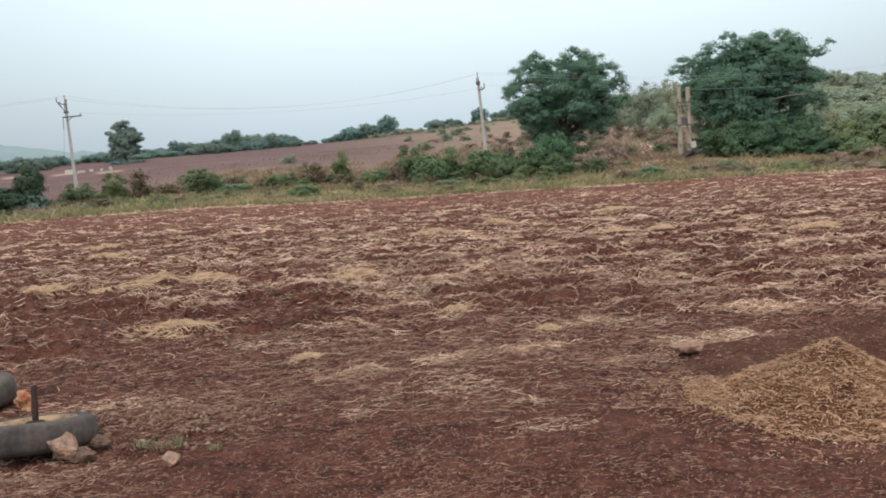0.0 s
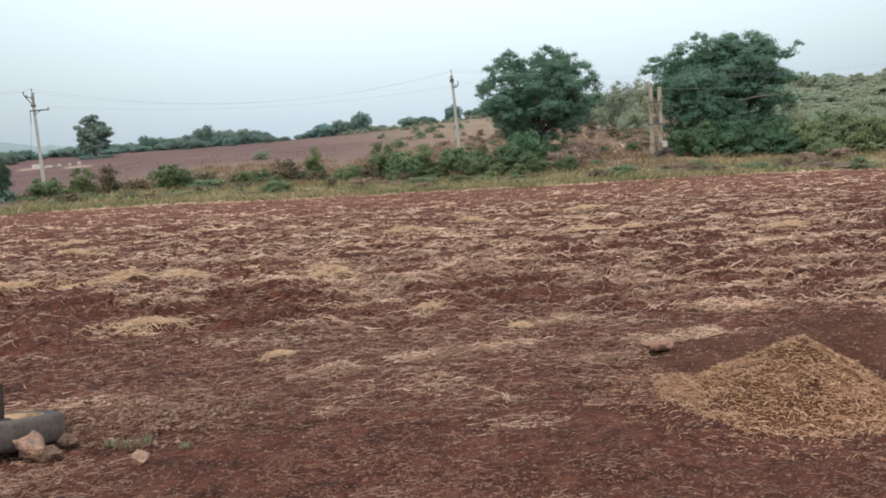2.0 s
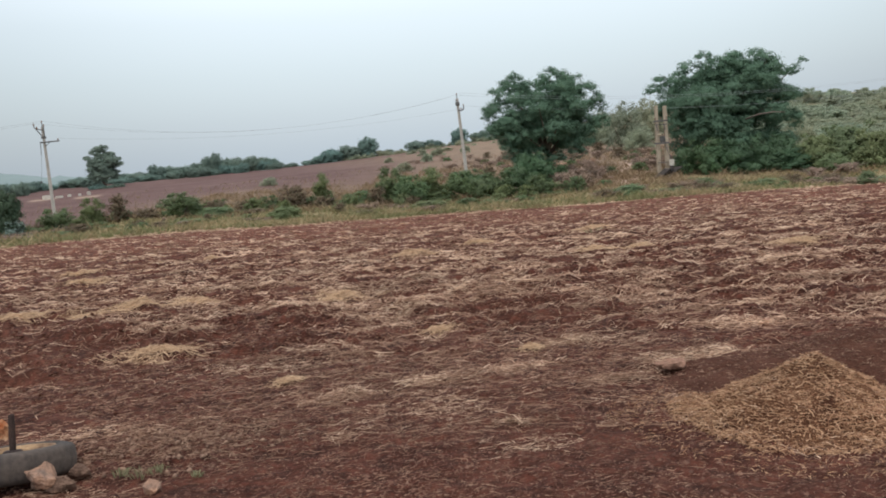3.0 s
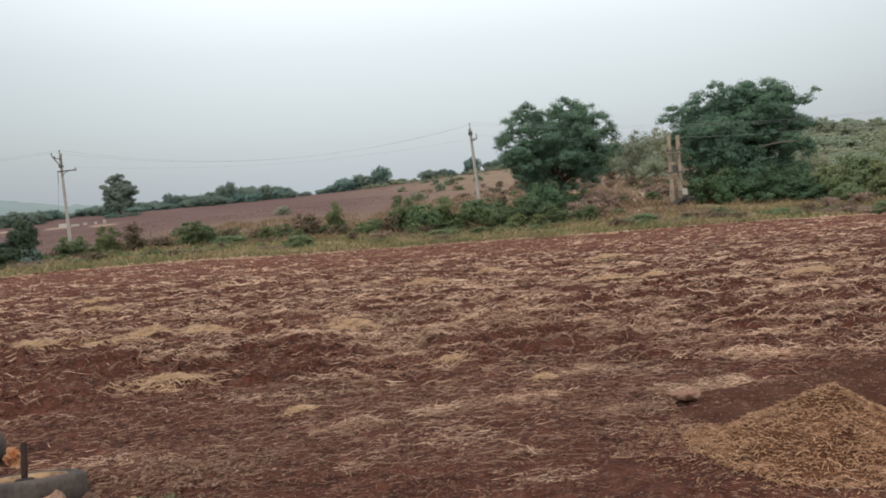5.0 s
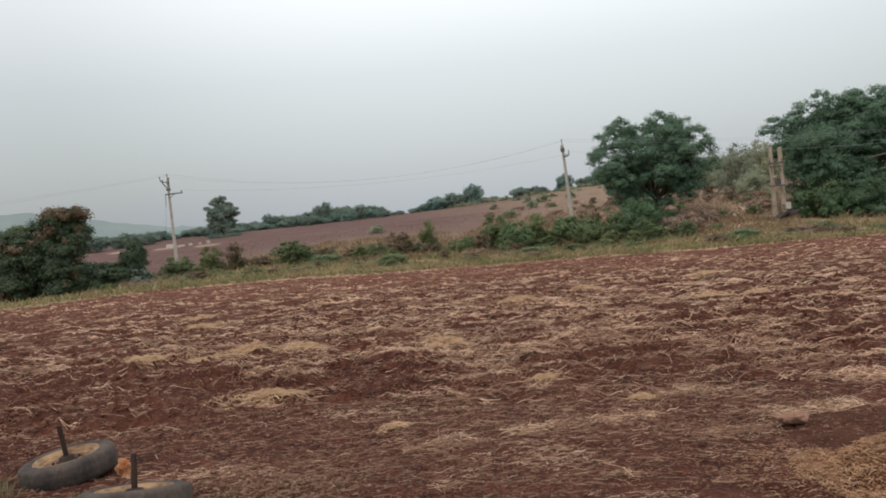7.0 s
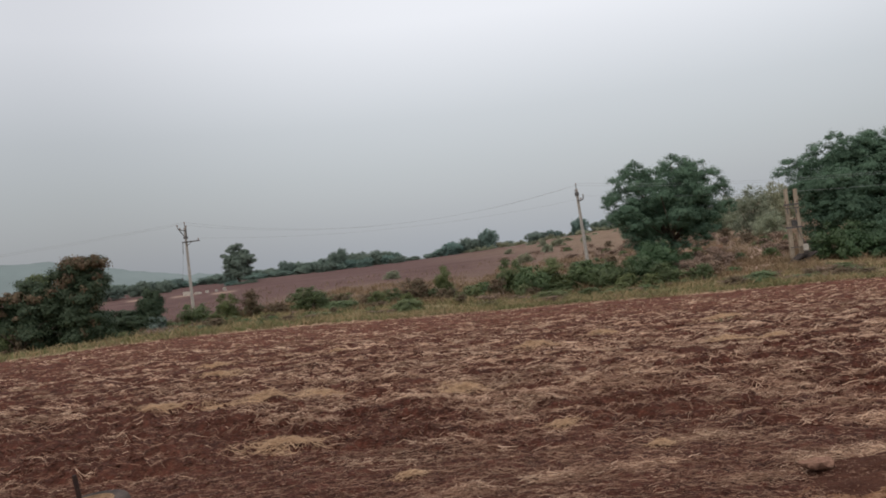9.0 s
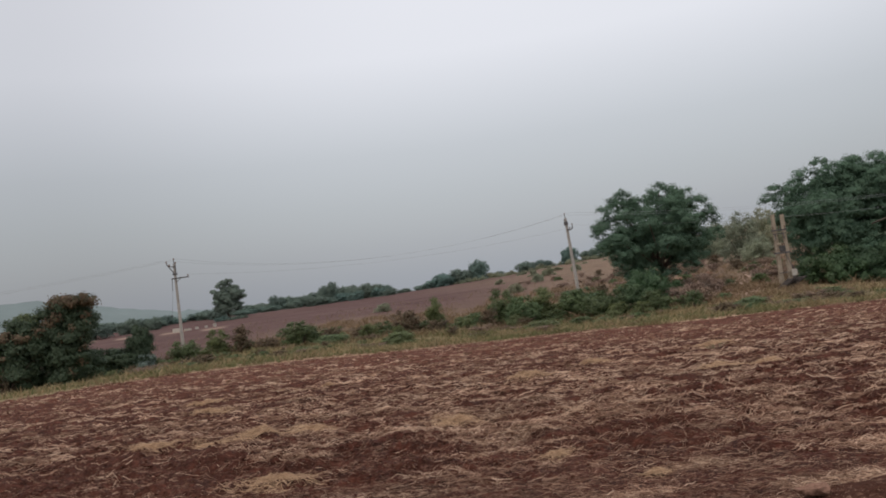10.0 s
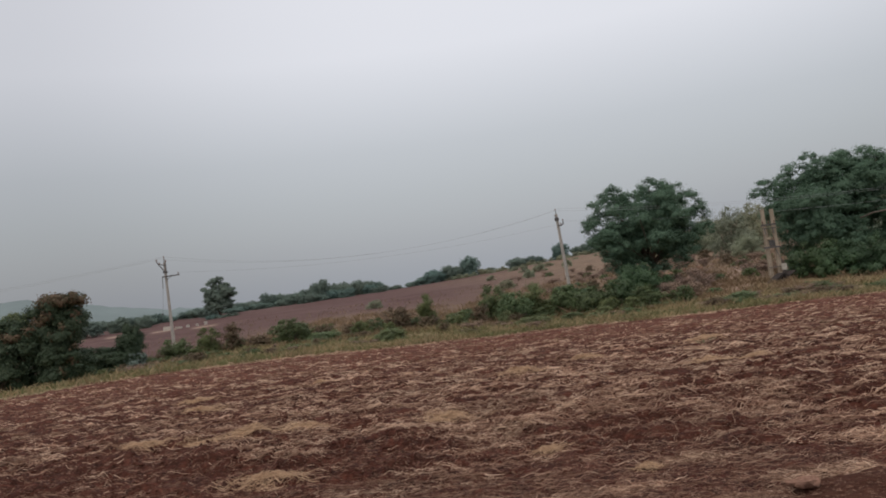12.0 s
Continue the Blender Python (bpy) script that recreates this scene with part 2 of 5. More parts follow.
RIM_YELLOW = varied("faded_yellow_paint", (0.15, 0.085, 0.050), (0.46, 0.30, 0.165), 11.0, 0.8, 50, 0.4, 0.003)
RIM_DUST = varied("dusty_steel", (0.10, 0.055, 0.038), (0.27, 0.165, 0.115), 12.0, 0.9, 50, 0.5, 0.004)
RUST = varied("rusty_steel", (0.035, 0.024, 0.022), (0.075, 0.045, 0.035), 9.0, 0.75, 60, 0.5, 0.002, metal=0.3)
ROCK_TAN = varied("tan_rock", (0.16, 0.125, 0.110), (0.52, 0.290, 0.180), 9.0, 0.9, 60, 0.9, 0.015)
ROCK_GREY = varied("grey_rock", (0.075, 0.045, 0.033), (0.21, 0.130, 0.093), 14.0, 0.9, 60, 0.9, 0.015)
ROCK_PALE = varied("pale_rock", (0.213, 0.118, 0.082), (0.343, 0.203, 0.145), 14.0, 0.9, 60, 0.8, 0.01)
BRICK = varied("orange_clay", (0.36, 0.095, 0.032), (0.62, 0.40, 0.23), 14.0, 0.9, 90, 0.9, 0.012)
LIMEWASH = varied("limewash", (0.46, 0.42, 0.36), (0.66, 0.61, 0.53), 3.0, 0.9, 20)
PLASTIC_DARK = varied("dark_sheet", (0.040, 0.034, 0.031), (0.105, 0.088, 0.078), 2.0, 0.9, 15)


def ground_material():
    """Red soil, verge grass, far ploughland and dry scrub, mixed by the weights that the ground mesh carries."""
    m, nodes, links, bsdf = material("ground_soil", (0.15, 0.08, 0.06), 0.95)
    bsdf.inputs["Specular IOR Level"].default_value = 0.15
    at = nodes.new("ShaderNodeAttribute")
    at.attribute_name = "cover"
    sep = nodes.new("ShaderNodeSeparateColor")
    links.new(at.outputs["Color"], sep.inputs["Color"])
    big = noise_node(nodes, links, 0.35, 4, 0.6)
    mid = noise_node(nodes, links, 2.2, 5, 0.65)
    fine = noise_node(nodes, links, 22.0, 4, 0.7)
    chaff = noise_node(nodes, links, 60.0, 3, 0.75, (0.35, 1, 1))
    soil = ramp(nodes, links, mid, [(0.28, (0.044, 0.0140, 0.0090)), (0.5, (0.086, 0.0305, 0.0205)), (0.72, (0.126, 0.0515, 0.0355))])
    soil = mix(nodes, links, 1.0, soil, ramp(nodes, links, fine, [(0.30, (0.38, 0.35, 0.34)), (0.70, (1.45, 1.43, 1.42))]), "MULTIPLY")
    clot = noise_node(nodes, links, 7.5, 3, 0.7, (0.8, 1, 1))
    soil = mix(nodes, links, 1.0, soil, ramp(nodes, links, clot, [(0.34, (0.42, 0.40, 0.39)), (0.66, (1.38, 1.37, 1.36))]), "MULTIPLY")
    soil = mix(nodes, links, ramp(nodes, links, big, [(0.35, (0, 0, 0)), (0.7, (0.25, 0.25, 0.25))]), soil, (0.135, 0.060, 0.041))
    bits = ramp(nodes, links, chaff, [(0.55, (0, 0, 0)), (0.70, (0.6, 0.6, 0.6))])
    soil = mix(nodes, links, bits, soil, (0.25, 0.150, 0.100))
    verge = ramp(nodes, links, mid, [(0.3, (0.20, 0.165, 0.080)), (0.55, (0.26, 0.205, 0.110)), (0.75, (0.32, 0.235, 0.140))])
    far = ramp(nodes, links, noise_node(nodes, links, 0.12, 5, 0.65, (0.3, 1, 1)), [(0.3, (0.102, 0.056, 0.051)), (0.55, (0.134, 0.077, 0.069)), (0.75, (0.176, 0.115, 0.098))])
    dry = ramp(nodes, links, noise_node(nodes, links, 0.25, 5, 0.65), [(0.3, (0.182, 0.124, 0.087)), (0.5, (0.230, 0.160, 0.112)), (0.75, (0.208, 0.163, 0.109))])
    mottle = ramp(nodes, links, noise_node(nodes, links, 0.7, 6, 0.75, (0.6, 1, 1)), [(0.32, (0.70, 0.68, 0.67)), (0.68, (1.28, 1.28, 1.25))])
    far, dry = mix(nodes, links, 1.0, far, mottle, "MULTIPLY"), mix(nodes, links, 1.0, dry, mottle, "MULTIPLY")
    # soil colour is multiplied paler the farther out it lies
    tilled_outward = nodes.new("ShaderNodeAttribute")
    tilled_outward.attribute_name = "tilled_outward"
    soil = mix(nodes, links, tilled_outward.outputs["Fac"], mix(nodes, links, 1.0, soil, (0.86, 0.79, 0.74), "MULTIPLY"), mix(nodes, links, 1.0, soil, (1.55, 1.52, 1.42), "MULTIPLY"))
    col = mix(nodes, links, sep.outputs["Red"], soil, verge)
    col = mix(nodes, links, sep.outputs["Green"], col, far)
    col = mix(nodes, links, sep.outputs["Blue"], col, dry)
    col = mix(nodes, links, at.outputs["Alpha"], col, ramp(nodes, links, mid, [(0.3, (0.30, 0.205, 0.15)), (0.7, (0.40, 0.29, 0.22))]))
    links.new(col, bsdf.inputs["Base Color"])
    bump(nodes, links, bsdf, fine, 0.9, 0.03)
    return m


SOIL = ground_material()

# ---- the lie of the land ----
EDGE_X = np.array([-60, -34, -24.6, -14.7, -7, 0, 9, 17, 25, 32, 60])
EDGE_Z = np.array([-2.9, -2.3, -1.75, -2.0, -2.33, -2.6, -2.85, -2.75, -2.95, -3.25, -3.6])
RISE_AZ = np.array([-60, -40, -28, -8, -1, 5.5, 10, 15, 22, 30, 60])
RISE_DEG = np.array([-0.1, 0.0, 0.05, 0.05, 0.35, 0.8, 1.3, 1.7, 1.9, 1.9, 1.9])


def edge_y(x):
    """Where the near field ends."""
    return 57 + 0.05 * x + 0.5 * np.sin(0.21 * x)


GRASS_X = np.array([-70, -27, -23.2, -22.0, -20.5, -15.5, -8.5, -3.6, 0.5, 5, 10, 14, 20, 26, 60])
GRASS_Y = np.array([4, 26, 33.5, 41.0, 44.3, 47.8, 50.3, 53.0, 55.6, 56.3, 55.6, 53.0, 51.5, 51.5, 52])


def verge_y(x):
    """Where the grass of the verge begins."""
    return np.interp(x, GRASS_X, GRASS_Y) + 0.3 * np.sin(0.9 * x)


def land(x, y):
    """The height of the land, without clods."""
    x, y = np.asarray(x, float), np.asarray(y, float)
    e = edge_y(np.clip(x, -80, 80))
    ze = np.interp(x, EDGE_X, EDGE_Z)
    near = ze * (smooth(4, 60, y) * 0.35 + 0.65 * np.clip((y - 4.5) / (e - 4.5), 0, 1))
    d = np.clip((y - e) / 170, 0, 1)
    az = np.degrees(np.arctan2(x, np.maximum(y, 1.0)))
    zf = 1.5 + 227 * np.tan(np.radians(np.interp(az, RISE_AZ, RISE_DEG)))
    return np.where(y < e, near, ze + (zf - ze) * d**1.5)


def clods(x, y):
    """Height of the ploughed clods over the land."""
    r = np.hypot(x, y)
    tilled_outward = smooth(5.2, 8.5, r + 1.6 * (fbm(x * 0.5, y * 0.5, 31) - 0.5)) * (y < verge_y(x)) * (y > 0)
    lumps = fbm(x * 2.4, y * 3.4, 41, 4) - 0.5
    rough = np.abs(fbm(x * 7.0, y * 9.0, 51, 3) - 0.5)
    fur = np.sin(y * 7.5 + 2.5 * fbm(x * 0.3, y * 0.3, 61))
    yard = 0.03 * (fbm(x * 1.5, y * 1.5, 71, 4) - 0.5) + 0.055 * (fbm(x * 11, y * 11, 81, 3) - 0.5) * np.exp(-r / 14)
    return yard + tilled_outward * (0.22 * lumps + 0.22 * rough * np.exp(-r / 25) + 0.02 * fur)


def height(x, y):
    return land(x, y) + clods(x, y)


def spot(az, r):
    """The point of the ground at a bearing in degrees (0 is ahead) and a distance."""
    x, y = r * math.sin(radians(az)), r * math.cos(radians(az))
    return x, y, float(land(x, y))


def build_ground():
    inner = np.linspace(-38, 35, 500)
    outer = np.linspace(35, 322, 70)[1:-1]
    az = np.radians(np.concatenate([inner, outer]))
    rr = np.concatenate([[0.0, 0.4, 0.7], np.geomspace(1.0, 62, 600), np.geomspace(63, 2600, 95)])
    A, R = np.meshgrid(az, rr)
    x, y = R * np.sin(A) + 0.3, R * np.cos(A) - 0.4
    z = height(x, y)
    n, m = len(az), len(rr)
    verts = np.stack([x, y, z], -1).reshape(-1, 3)
    i, j = np.meshgrid(np.arange(m - 1), np.arange(n), indexing="ij")
    j2 = (j + 1) % n
    faces = np.stack([i * n + j2, i * n + j, (i + 1) * n + j, (i + 1) * n + j2], -1).reshape(-1, 4)
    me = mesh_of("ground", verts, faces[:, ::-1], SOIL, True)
    X, Y = verts[:, 0], verts[:, 1]
    d = Y - edge_y(np.clip(X, -80, 80)) + 3.0 * (fbm(X * 0.3, Y * 0.3, 91) - 0.5)
    bearing = np.degrees(np.arctan2(X, np.maximum(Y, 1)))
    verge = smooth(-0.6, 0.5, Y - verge_y(X) + 2.4 * (fbm(X * 0.5, Y * 0.5, 91) - 0.5))
    far = smooth(0, 10, d - 13 - 11 * smooth(-21, -15, bearing))
    dry = far * smooth(-9, 5, bearing + 8 * (fbm(X * 0.03, Y * 0.05, 95) - 0.5) + np.where(d < 60, 5, 0) * smooth(60, 20, d))
    rr2 = np.hypot(X, Y)
    lane = 13.6 + 1.9 * smooth(60, 125, rr2)  # the bearing of a dirt lane that climbs past the transformer
    track = smooth(2.6, 1.0, np.abs(bearing - lane) * rr2 / 57.3 + 1.6 * (fbm(X * 0.6, Y * 0.6, 97) - 0.5)) * smooth(57, 62, Y) * smooth(150, 120, rr2)
    track = np.maximum(track, smooth(0.9, 0.4, 0.32 * np.abs(rr2 - 175 + 2.6 * (bearing + 24))) * smooth(-40, -37, bearing) * smooth(-18.5, -22, bearing))
    dry = np.maximum(dry, far * 0.95 * smooth(-22, -15, bearing) * smooth(85, 30, d + 30 * (fbm(X * 0.04, Y * 0.08, 99) - 0.5)))
    bushy = 1 - 0.9 * smooth(20, 24, bearing)  # the scrub-grown hillside
    far, dry = far * bushy, dry * bushy
    layer = me.color_attributes.new("cover", "FLOAT_COLOR", "POINT")
    layer.data.foreach_set("color", np.stack([verge, far, dry, track], -1).astype(np.float32).ravel())
    # small step at the yard's end, then mostly a ramp with distance
    pale_out = me.attributes.new("tilled_outward", "FLOAT", "POINT")
    pale_out.data.foreach_set("value", (0.1 * smooth(5.4, 8.5, rr2) + 0.9 * smooth(14, 40, rr2 + 9 * (fbm(X * 0.2, Y * 0.2, 33) - 0.5))).astype(np.float32))
    ob = new("ground", me)
    return tagged(ob, "ploughed red-brown soil with clods and straw, rising to far fields", "ground", kind="structure")


build_ground()


# ---- stalks and leaves ----
def strands(name, px, py, surface, heading, length, width, mat, hop=0.02, bend=0.45, steps=5):
    """Curling stalks that creep over a surface, each a chain of narrow strips."""
    n = len(px)
    a = np.asarray(heading)[:, None] + np.concatenate([np.zeros((n, 1)), np.cumsum(rng.normal(0, bend, (n, steps)), 1)], 1)
    step = (np.asarray(length) / steps)[:, None]
    x = px[:, None] + np.cumsum(np.cos(a) * step, 1) - 0.5 * np.asarray(length)[:, None] * np.cos(heading)[:, None]
    y = py[:, None] + np.cumsum(0.8 * np.sin(a) * step, 1) - 0.4 * np.asarray(length)[:, None] * np.sin(heading)[:, None]
    up = np.asarray(hop).reshape(-1, 1) * rng.random((n, 1)) * (0.35 + 0.65 * rng.random((n, steps + 1)))
    z = surface(x.ravel(), y.ravel()).reshape(x.shape) + 0.004 + up
    roll = rng.uniform(0.2, 1.4, n)[:, None]
    w = np.asarray(width)[:, None] / 2 * np.linspace(1.0, 0.5, steps + 1)[None]
    side = np.stack([-np.sin(a) * np.cos(roll), np.cos(a) * np.cos(roll), np.sin(roll) + 0 * a], -1) * w[..., None]
    c = np.stack([x, y, z], -1)
    v = np.stack([c - side, c + side], 2).reshape(-1, 3)
    m = 2 * (steps + 1)
    o = (np.arange(n) * m)[:, None, None] + (2 * np.arange(steps))[None, :, None]
    return mesh_of(name, v, (o + np.array([0, 1, 3, 2])).reshape(-1, 4), mat)



def blades(name, base, tip, width, mat, lift=None):
    """Thin bent strips from base to tip (n, 3 each)."""
    base, tip = np.asarray(base), np.asarray(tip)
    along = tip - base
    side = np.cross(along, rng.normal(size=base.shape))
    side /= np.linalg.norm(side, axis=1, keepdims=True) + 1e-9
    side = side * (np.asarray(width).reshape(-1, 1) / 2)
    middle = base + 0.5 * along + (lift if lift is not None else 0)
    v = np.stack([base - side, base + side, middle + side, middle - side, tip + 0.4 * side, tip - 0.4 * side], 1).reshape(-1, 3)
    o = np.arange(len(base))[:, None] * 6
    f = np.stack([o + [0, 1, 2, 3], o + [3, 2, 4, 5]], 1).reshape(-1, 4)
    return mesh_of(name, v, f, mat)


def leaf_quads(centres, normals, length, width):
    """Pointed leaves: arrays of vertices and faces."""
    n = len(centres)
    t = np.cross(normals, rng.normal(size=(n, 3)))
    t /= np.linalg.norm(t, axis=1, keepdims=True) + 1e-9
    s = np.cross(normals, t)
    L, Wd = np.asarray(length).reshape(-1, 1) / 2, np.asarray(width).reshape(-1, 1) / 2
    v = np.stack([centres - t * L, centres + s * Wd - t * L * 0.1, centres + t * L, centres - s * Wd - t * L * 0.1], 1).reshape(-1, 3)
    f = np.arange(n)[:, None] * 4 + np.array([0, 1, 2, 3])
    return v, f


def lobes_to_leaves(lobes, per_m2, leaf, droop=0.0):
    """Leaves gathered in small sprays over a set of lobes (x, y, z, radius, squash), most of them on the upper side."""
    cs, ns = [], []
    for x, y, z, r, squash in lobes:
        sprays = int(np.clip(16 * (r / 0.6) ** 0.8, 8, 30))
        n = max(2, int(per_m2 * 4 * math.pi * r * r / sprays))
        d = rng.normal(size=(sprays, 3))
        d /= np.linalg.norm(d, axis=1, keepdims=True)
        d[:, 2] = np.where((d[:, 2] < -0.3) & (rng.random(sprays) < 0.6), -d[:, 2], d[:, 2])
        at = d * (r * rng.uniform(0.55, 0.95, sprays))[:, None]
        size = 0.85 * r / math.sqrt(sprays) * rng.uniform(0.7, 1.4, sprays)
        k = np.repeat(np.arange(sprays), n)
        off = rng.normal(size=(len(k), 3)) * [1, 1, 0.7]
        p = at[k] + off * size[k][:, None]
        cs.append(p * [1, 1, squash] + [x, y, z])
        nn = 0.5 * off + 0.9 * d[k] + rng.normal(size=(len(k), 3)) * 0.35 + [0, 0, 0.45 - droop]
        ns.append(nn / np.linalg.norm(nn, axis=1, keepdims=True))
    c, nrm = np.concatenate(cs), np.concatenate(ns)
    size = leaf * (0.65 + 0.7 * rng.random(len(c)))
    return leaf_quads(c, nrm, size, size * 0.7)


def crown_mesh(name, lobes, per_m2, leaf, mat, droop=0.0):
    v, f = lobes_to_leaves(lobes, per_m2, leaf, droop)
    return mesh_of(name, v, f, mat)


def scatter_lobes(count, centre, radii, lobe, seed, floor=-1.0, squash=0.8):
    """Lobes spread over an ellipsoid, mostly near its skin."""
    g = np.random.default_rng(seed)
    out = []
    while len(out) < count:
        d = g.normal(size=3)
        d /= np.linalg.norm(d)
        d = d / (np.abs(d) ** 3).sum() ** (1 / 3) * 0.92
        if d[2] < floor:
            continue
        k = (0.55 + 0.45 * g.random()) if g.random() < 0.8 else 0.5 * g.random()
        r = lobe * (0.65 + 0.7 * g.random())
        out.append((centre[0] + d[0] * radii[0] * k, centre[1] + d[1] * radii[1] * k, centre[2] + d[2] * radii[2] * k, r, squash))
    return out


def grow_limbs(root, fork, lobes, trunk_r, seed, mat=None, every=4):
    """A tapered trunk to the fork, and limbs from it into the lobes."""
    g = np.random.default_rng(seed)
    mat = mat or BARK
    bm = bmesh.new()
    mids = [(fork[0] * k + 0.12 * g.normal(), fork[1] * k + 0.12 * g.normal(), fork[2] * k) for k in (0.35, 0.7)]
    add_tube(bm, [(0, 0, -0.3), *mids, fork], [trunk_r * 1.35, trunk_r, trunk_r * 0.85, trunk_r * 0.75], 10)
    part("trunk", bm, mat, root, shade=True)
    for x, y, z, r, _ in lobes[::every]:
        bm = bmesh.new()
        mid = Vector(fork).lerp(Vector((x, y, z)), 0.5) + Vector((0.15 * g.normal(), 0.15 * g.normal(), 0.1 * g.random() * r))
        rr = trunk_r * (0.28 + 0.2 * g.random())
        add_tube(bm, [fork, Vector(fork).lerp(mid, 0.5), mid, (x, y, z)], [rr * 1.3, rr, rr * 0.7, rr * 0.3], 6)
        part("limb", bm, mat, root, shade=True)


def tree(name, at, lobes, fork, trunk_r, per_m2, leaf, mat, seed, label, every=4, category="tree"):
    root = new(name)
    root.location = at
    root.empty_display_size = 0.3
    grow_limbs(root, fork, lobes, trunk_r, seed, every=every)
    part("crown", crown_mesh("crown", lobes, per_m2, leaf, mat), mat, root)
    return tagged(root, label, category)

# ---- the two big trees beyond the field ----
lobes = scatter_lobes(108, (0, 0, 6.0), (4.7, 4.2, 3.6), 0.82, 11, -0.9)
lobes += scatter_lobes(16, (0, 0, 5.2), (3.0, 2.6, 2.2), 1.35, 12, -0.8)
lobes += [(-2.9, 0, 9.0, 0.95, 0.9), (-2.3, 0, 9.6, 0.7, 0.9), (0.9, 0.3, 9.6, 0.9, 0.9), (2.0, 0.3, 9.4, 0.8, 0.9), (3.0, -0.4, 8.8, 0.9, 0.9), (4.9, 0.2, 7.2, 0.9, 0.8), (-4.3, 0, 6.9, 1.0, 0.8), (-4.9, -0.2, 6.4, 0.8, 0.8), (-2.4, -1, 2.4, 1.0, 0.8), (0.6, -1.2, 2.2, 1.0, 0.8), (2.6, -0.8, 2.6, 1.0, 0.8),
          (-4.4, -0.5, 5.0, 1.1, 0.8), (-3.0, -1.0, 3.2, 1.2, 0.8), (5.2, 0, 5.2, 0.9, 0.8), (-0.9, -0.6, 2.6, 1.2, 0.8), (3.6, 0, 3.4, 1.0, 0.7), (1.6, 0.2, 3.2, 0.9, 0.7), (-1.0, -0.8, 2.1, 1.0, 0.8)]
for z, out, low in ((8.1, 3.9, 1.0), (6.7, 4.7, 1.0), (5.2, 4.4, 0.9), (4.2, 3.6, 0.95)):  # both flanks of the crown
    lobes += [(-out, 0.0, z + 0.1, low, 0.85), (out + 0.2, 0.1, z - 0.1, low, 0.85), (-0.62 * out, -0.8, z - 0.6, 1.15, 0.8), (0.62 * out, -0.8, z - 0.7, 1.15, 0.8)]
tree("broadleaf_tree", spot(9.1, 83), lobes, (0.2, 0, 2.6), 0.26, 96, 0.13, LEAF_DARK, 3, "round-crowned dark green broadleaf tree beyond the field edge", 9).scale = (1.11, 1.11, 1.11)

lobes = scatter_lobes(175, (0, 0, 6.0), (6.4, 5.6, 5.1), 1.0, 21, -0.9)
lobes += scatter_lobes(30, (0, 0, 5.6), (4.4, 3.6, 3.6), 1.9, 22, -0.8)
lobes += [(-4.6, 0, 8.9, 1.3, 0.9), (-3.2, 0, 9.9, 1.2, 0.9), (-5.4, 0, 7.6, 1.3, 0.9), (4.6, 0, 8.9, 1.3, 0.9), (-4.9, -1, 6.4, 1.4, 0.9), (-6.9, 0, 8.2, 0.9, 0.7), (-6.0, 0, 9.0, 1.0, 0.7), (-1.8, 0, 11.0, 0.9, 0.8), (1.2, 0, 10.8, 1.0, 0.8), (3.4, 0, 10.9, 1.0, 0.8), (4.6, 0, 10.2, 0.9, 0.8)]
lobes += [(6.6, 0.1, 8.8, 0.9, 0.8), (7.5, 0.1, 9.2, 0.6, 1.0), (8.1, 0.1, 9.9, 0.5, 1.1), (6.6, 0, 6.6, 1.3, 0.8), (6.4, -0.5, 4.2, 1.4, 0.9), (-5.0, -1, 4.6, 1.3, 0.9), (0, -2.5, 3.2, 1.8, 0.9), (-3.6, -1.4, 2.6, 1.4, 0.9), (3.6, -1.4, 2.6, 1.5, 0.9), (5.6, -1, 2.2, 1.3, 0.9)]
big_tree = tree("broadleaf_tree", spot(20.9, 93), lobes, (0, 0, 3.6), 0.42, 74, 0.15, LEAF_DARK, 5, "large spreading dark green tree with creepers at its foot", 12)
big_tree.scale = (1.08, 1.08, 1.06)
for path, thick in (([(0.4, -4.4, 4.6), (1.0, -5.8, 4.9), (2.2, -6.2, 5.0), (3.3, -6.2, 4.9)], 0.08),):
    bm = bmesh.new()
    add_tube(bm, path, [thick * (1 - 0.6 * k / (len(path) - 1)) for k in range(len(path))], 6)
    part("bare_branch", bm, TWIG, big_tree, "pale bare branch", True)


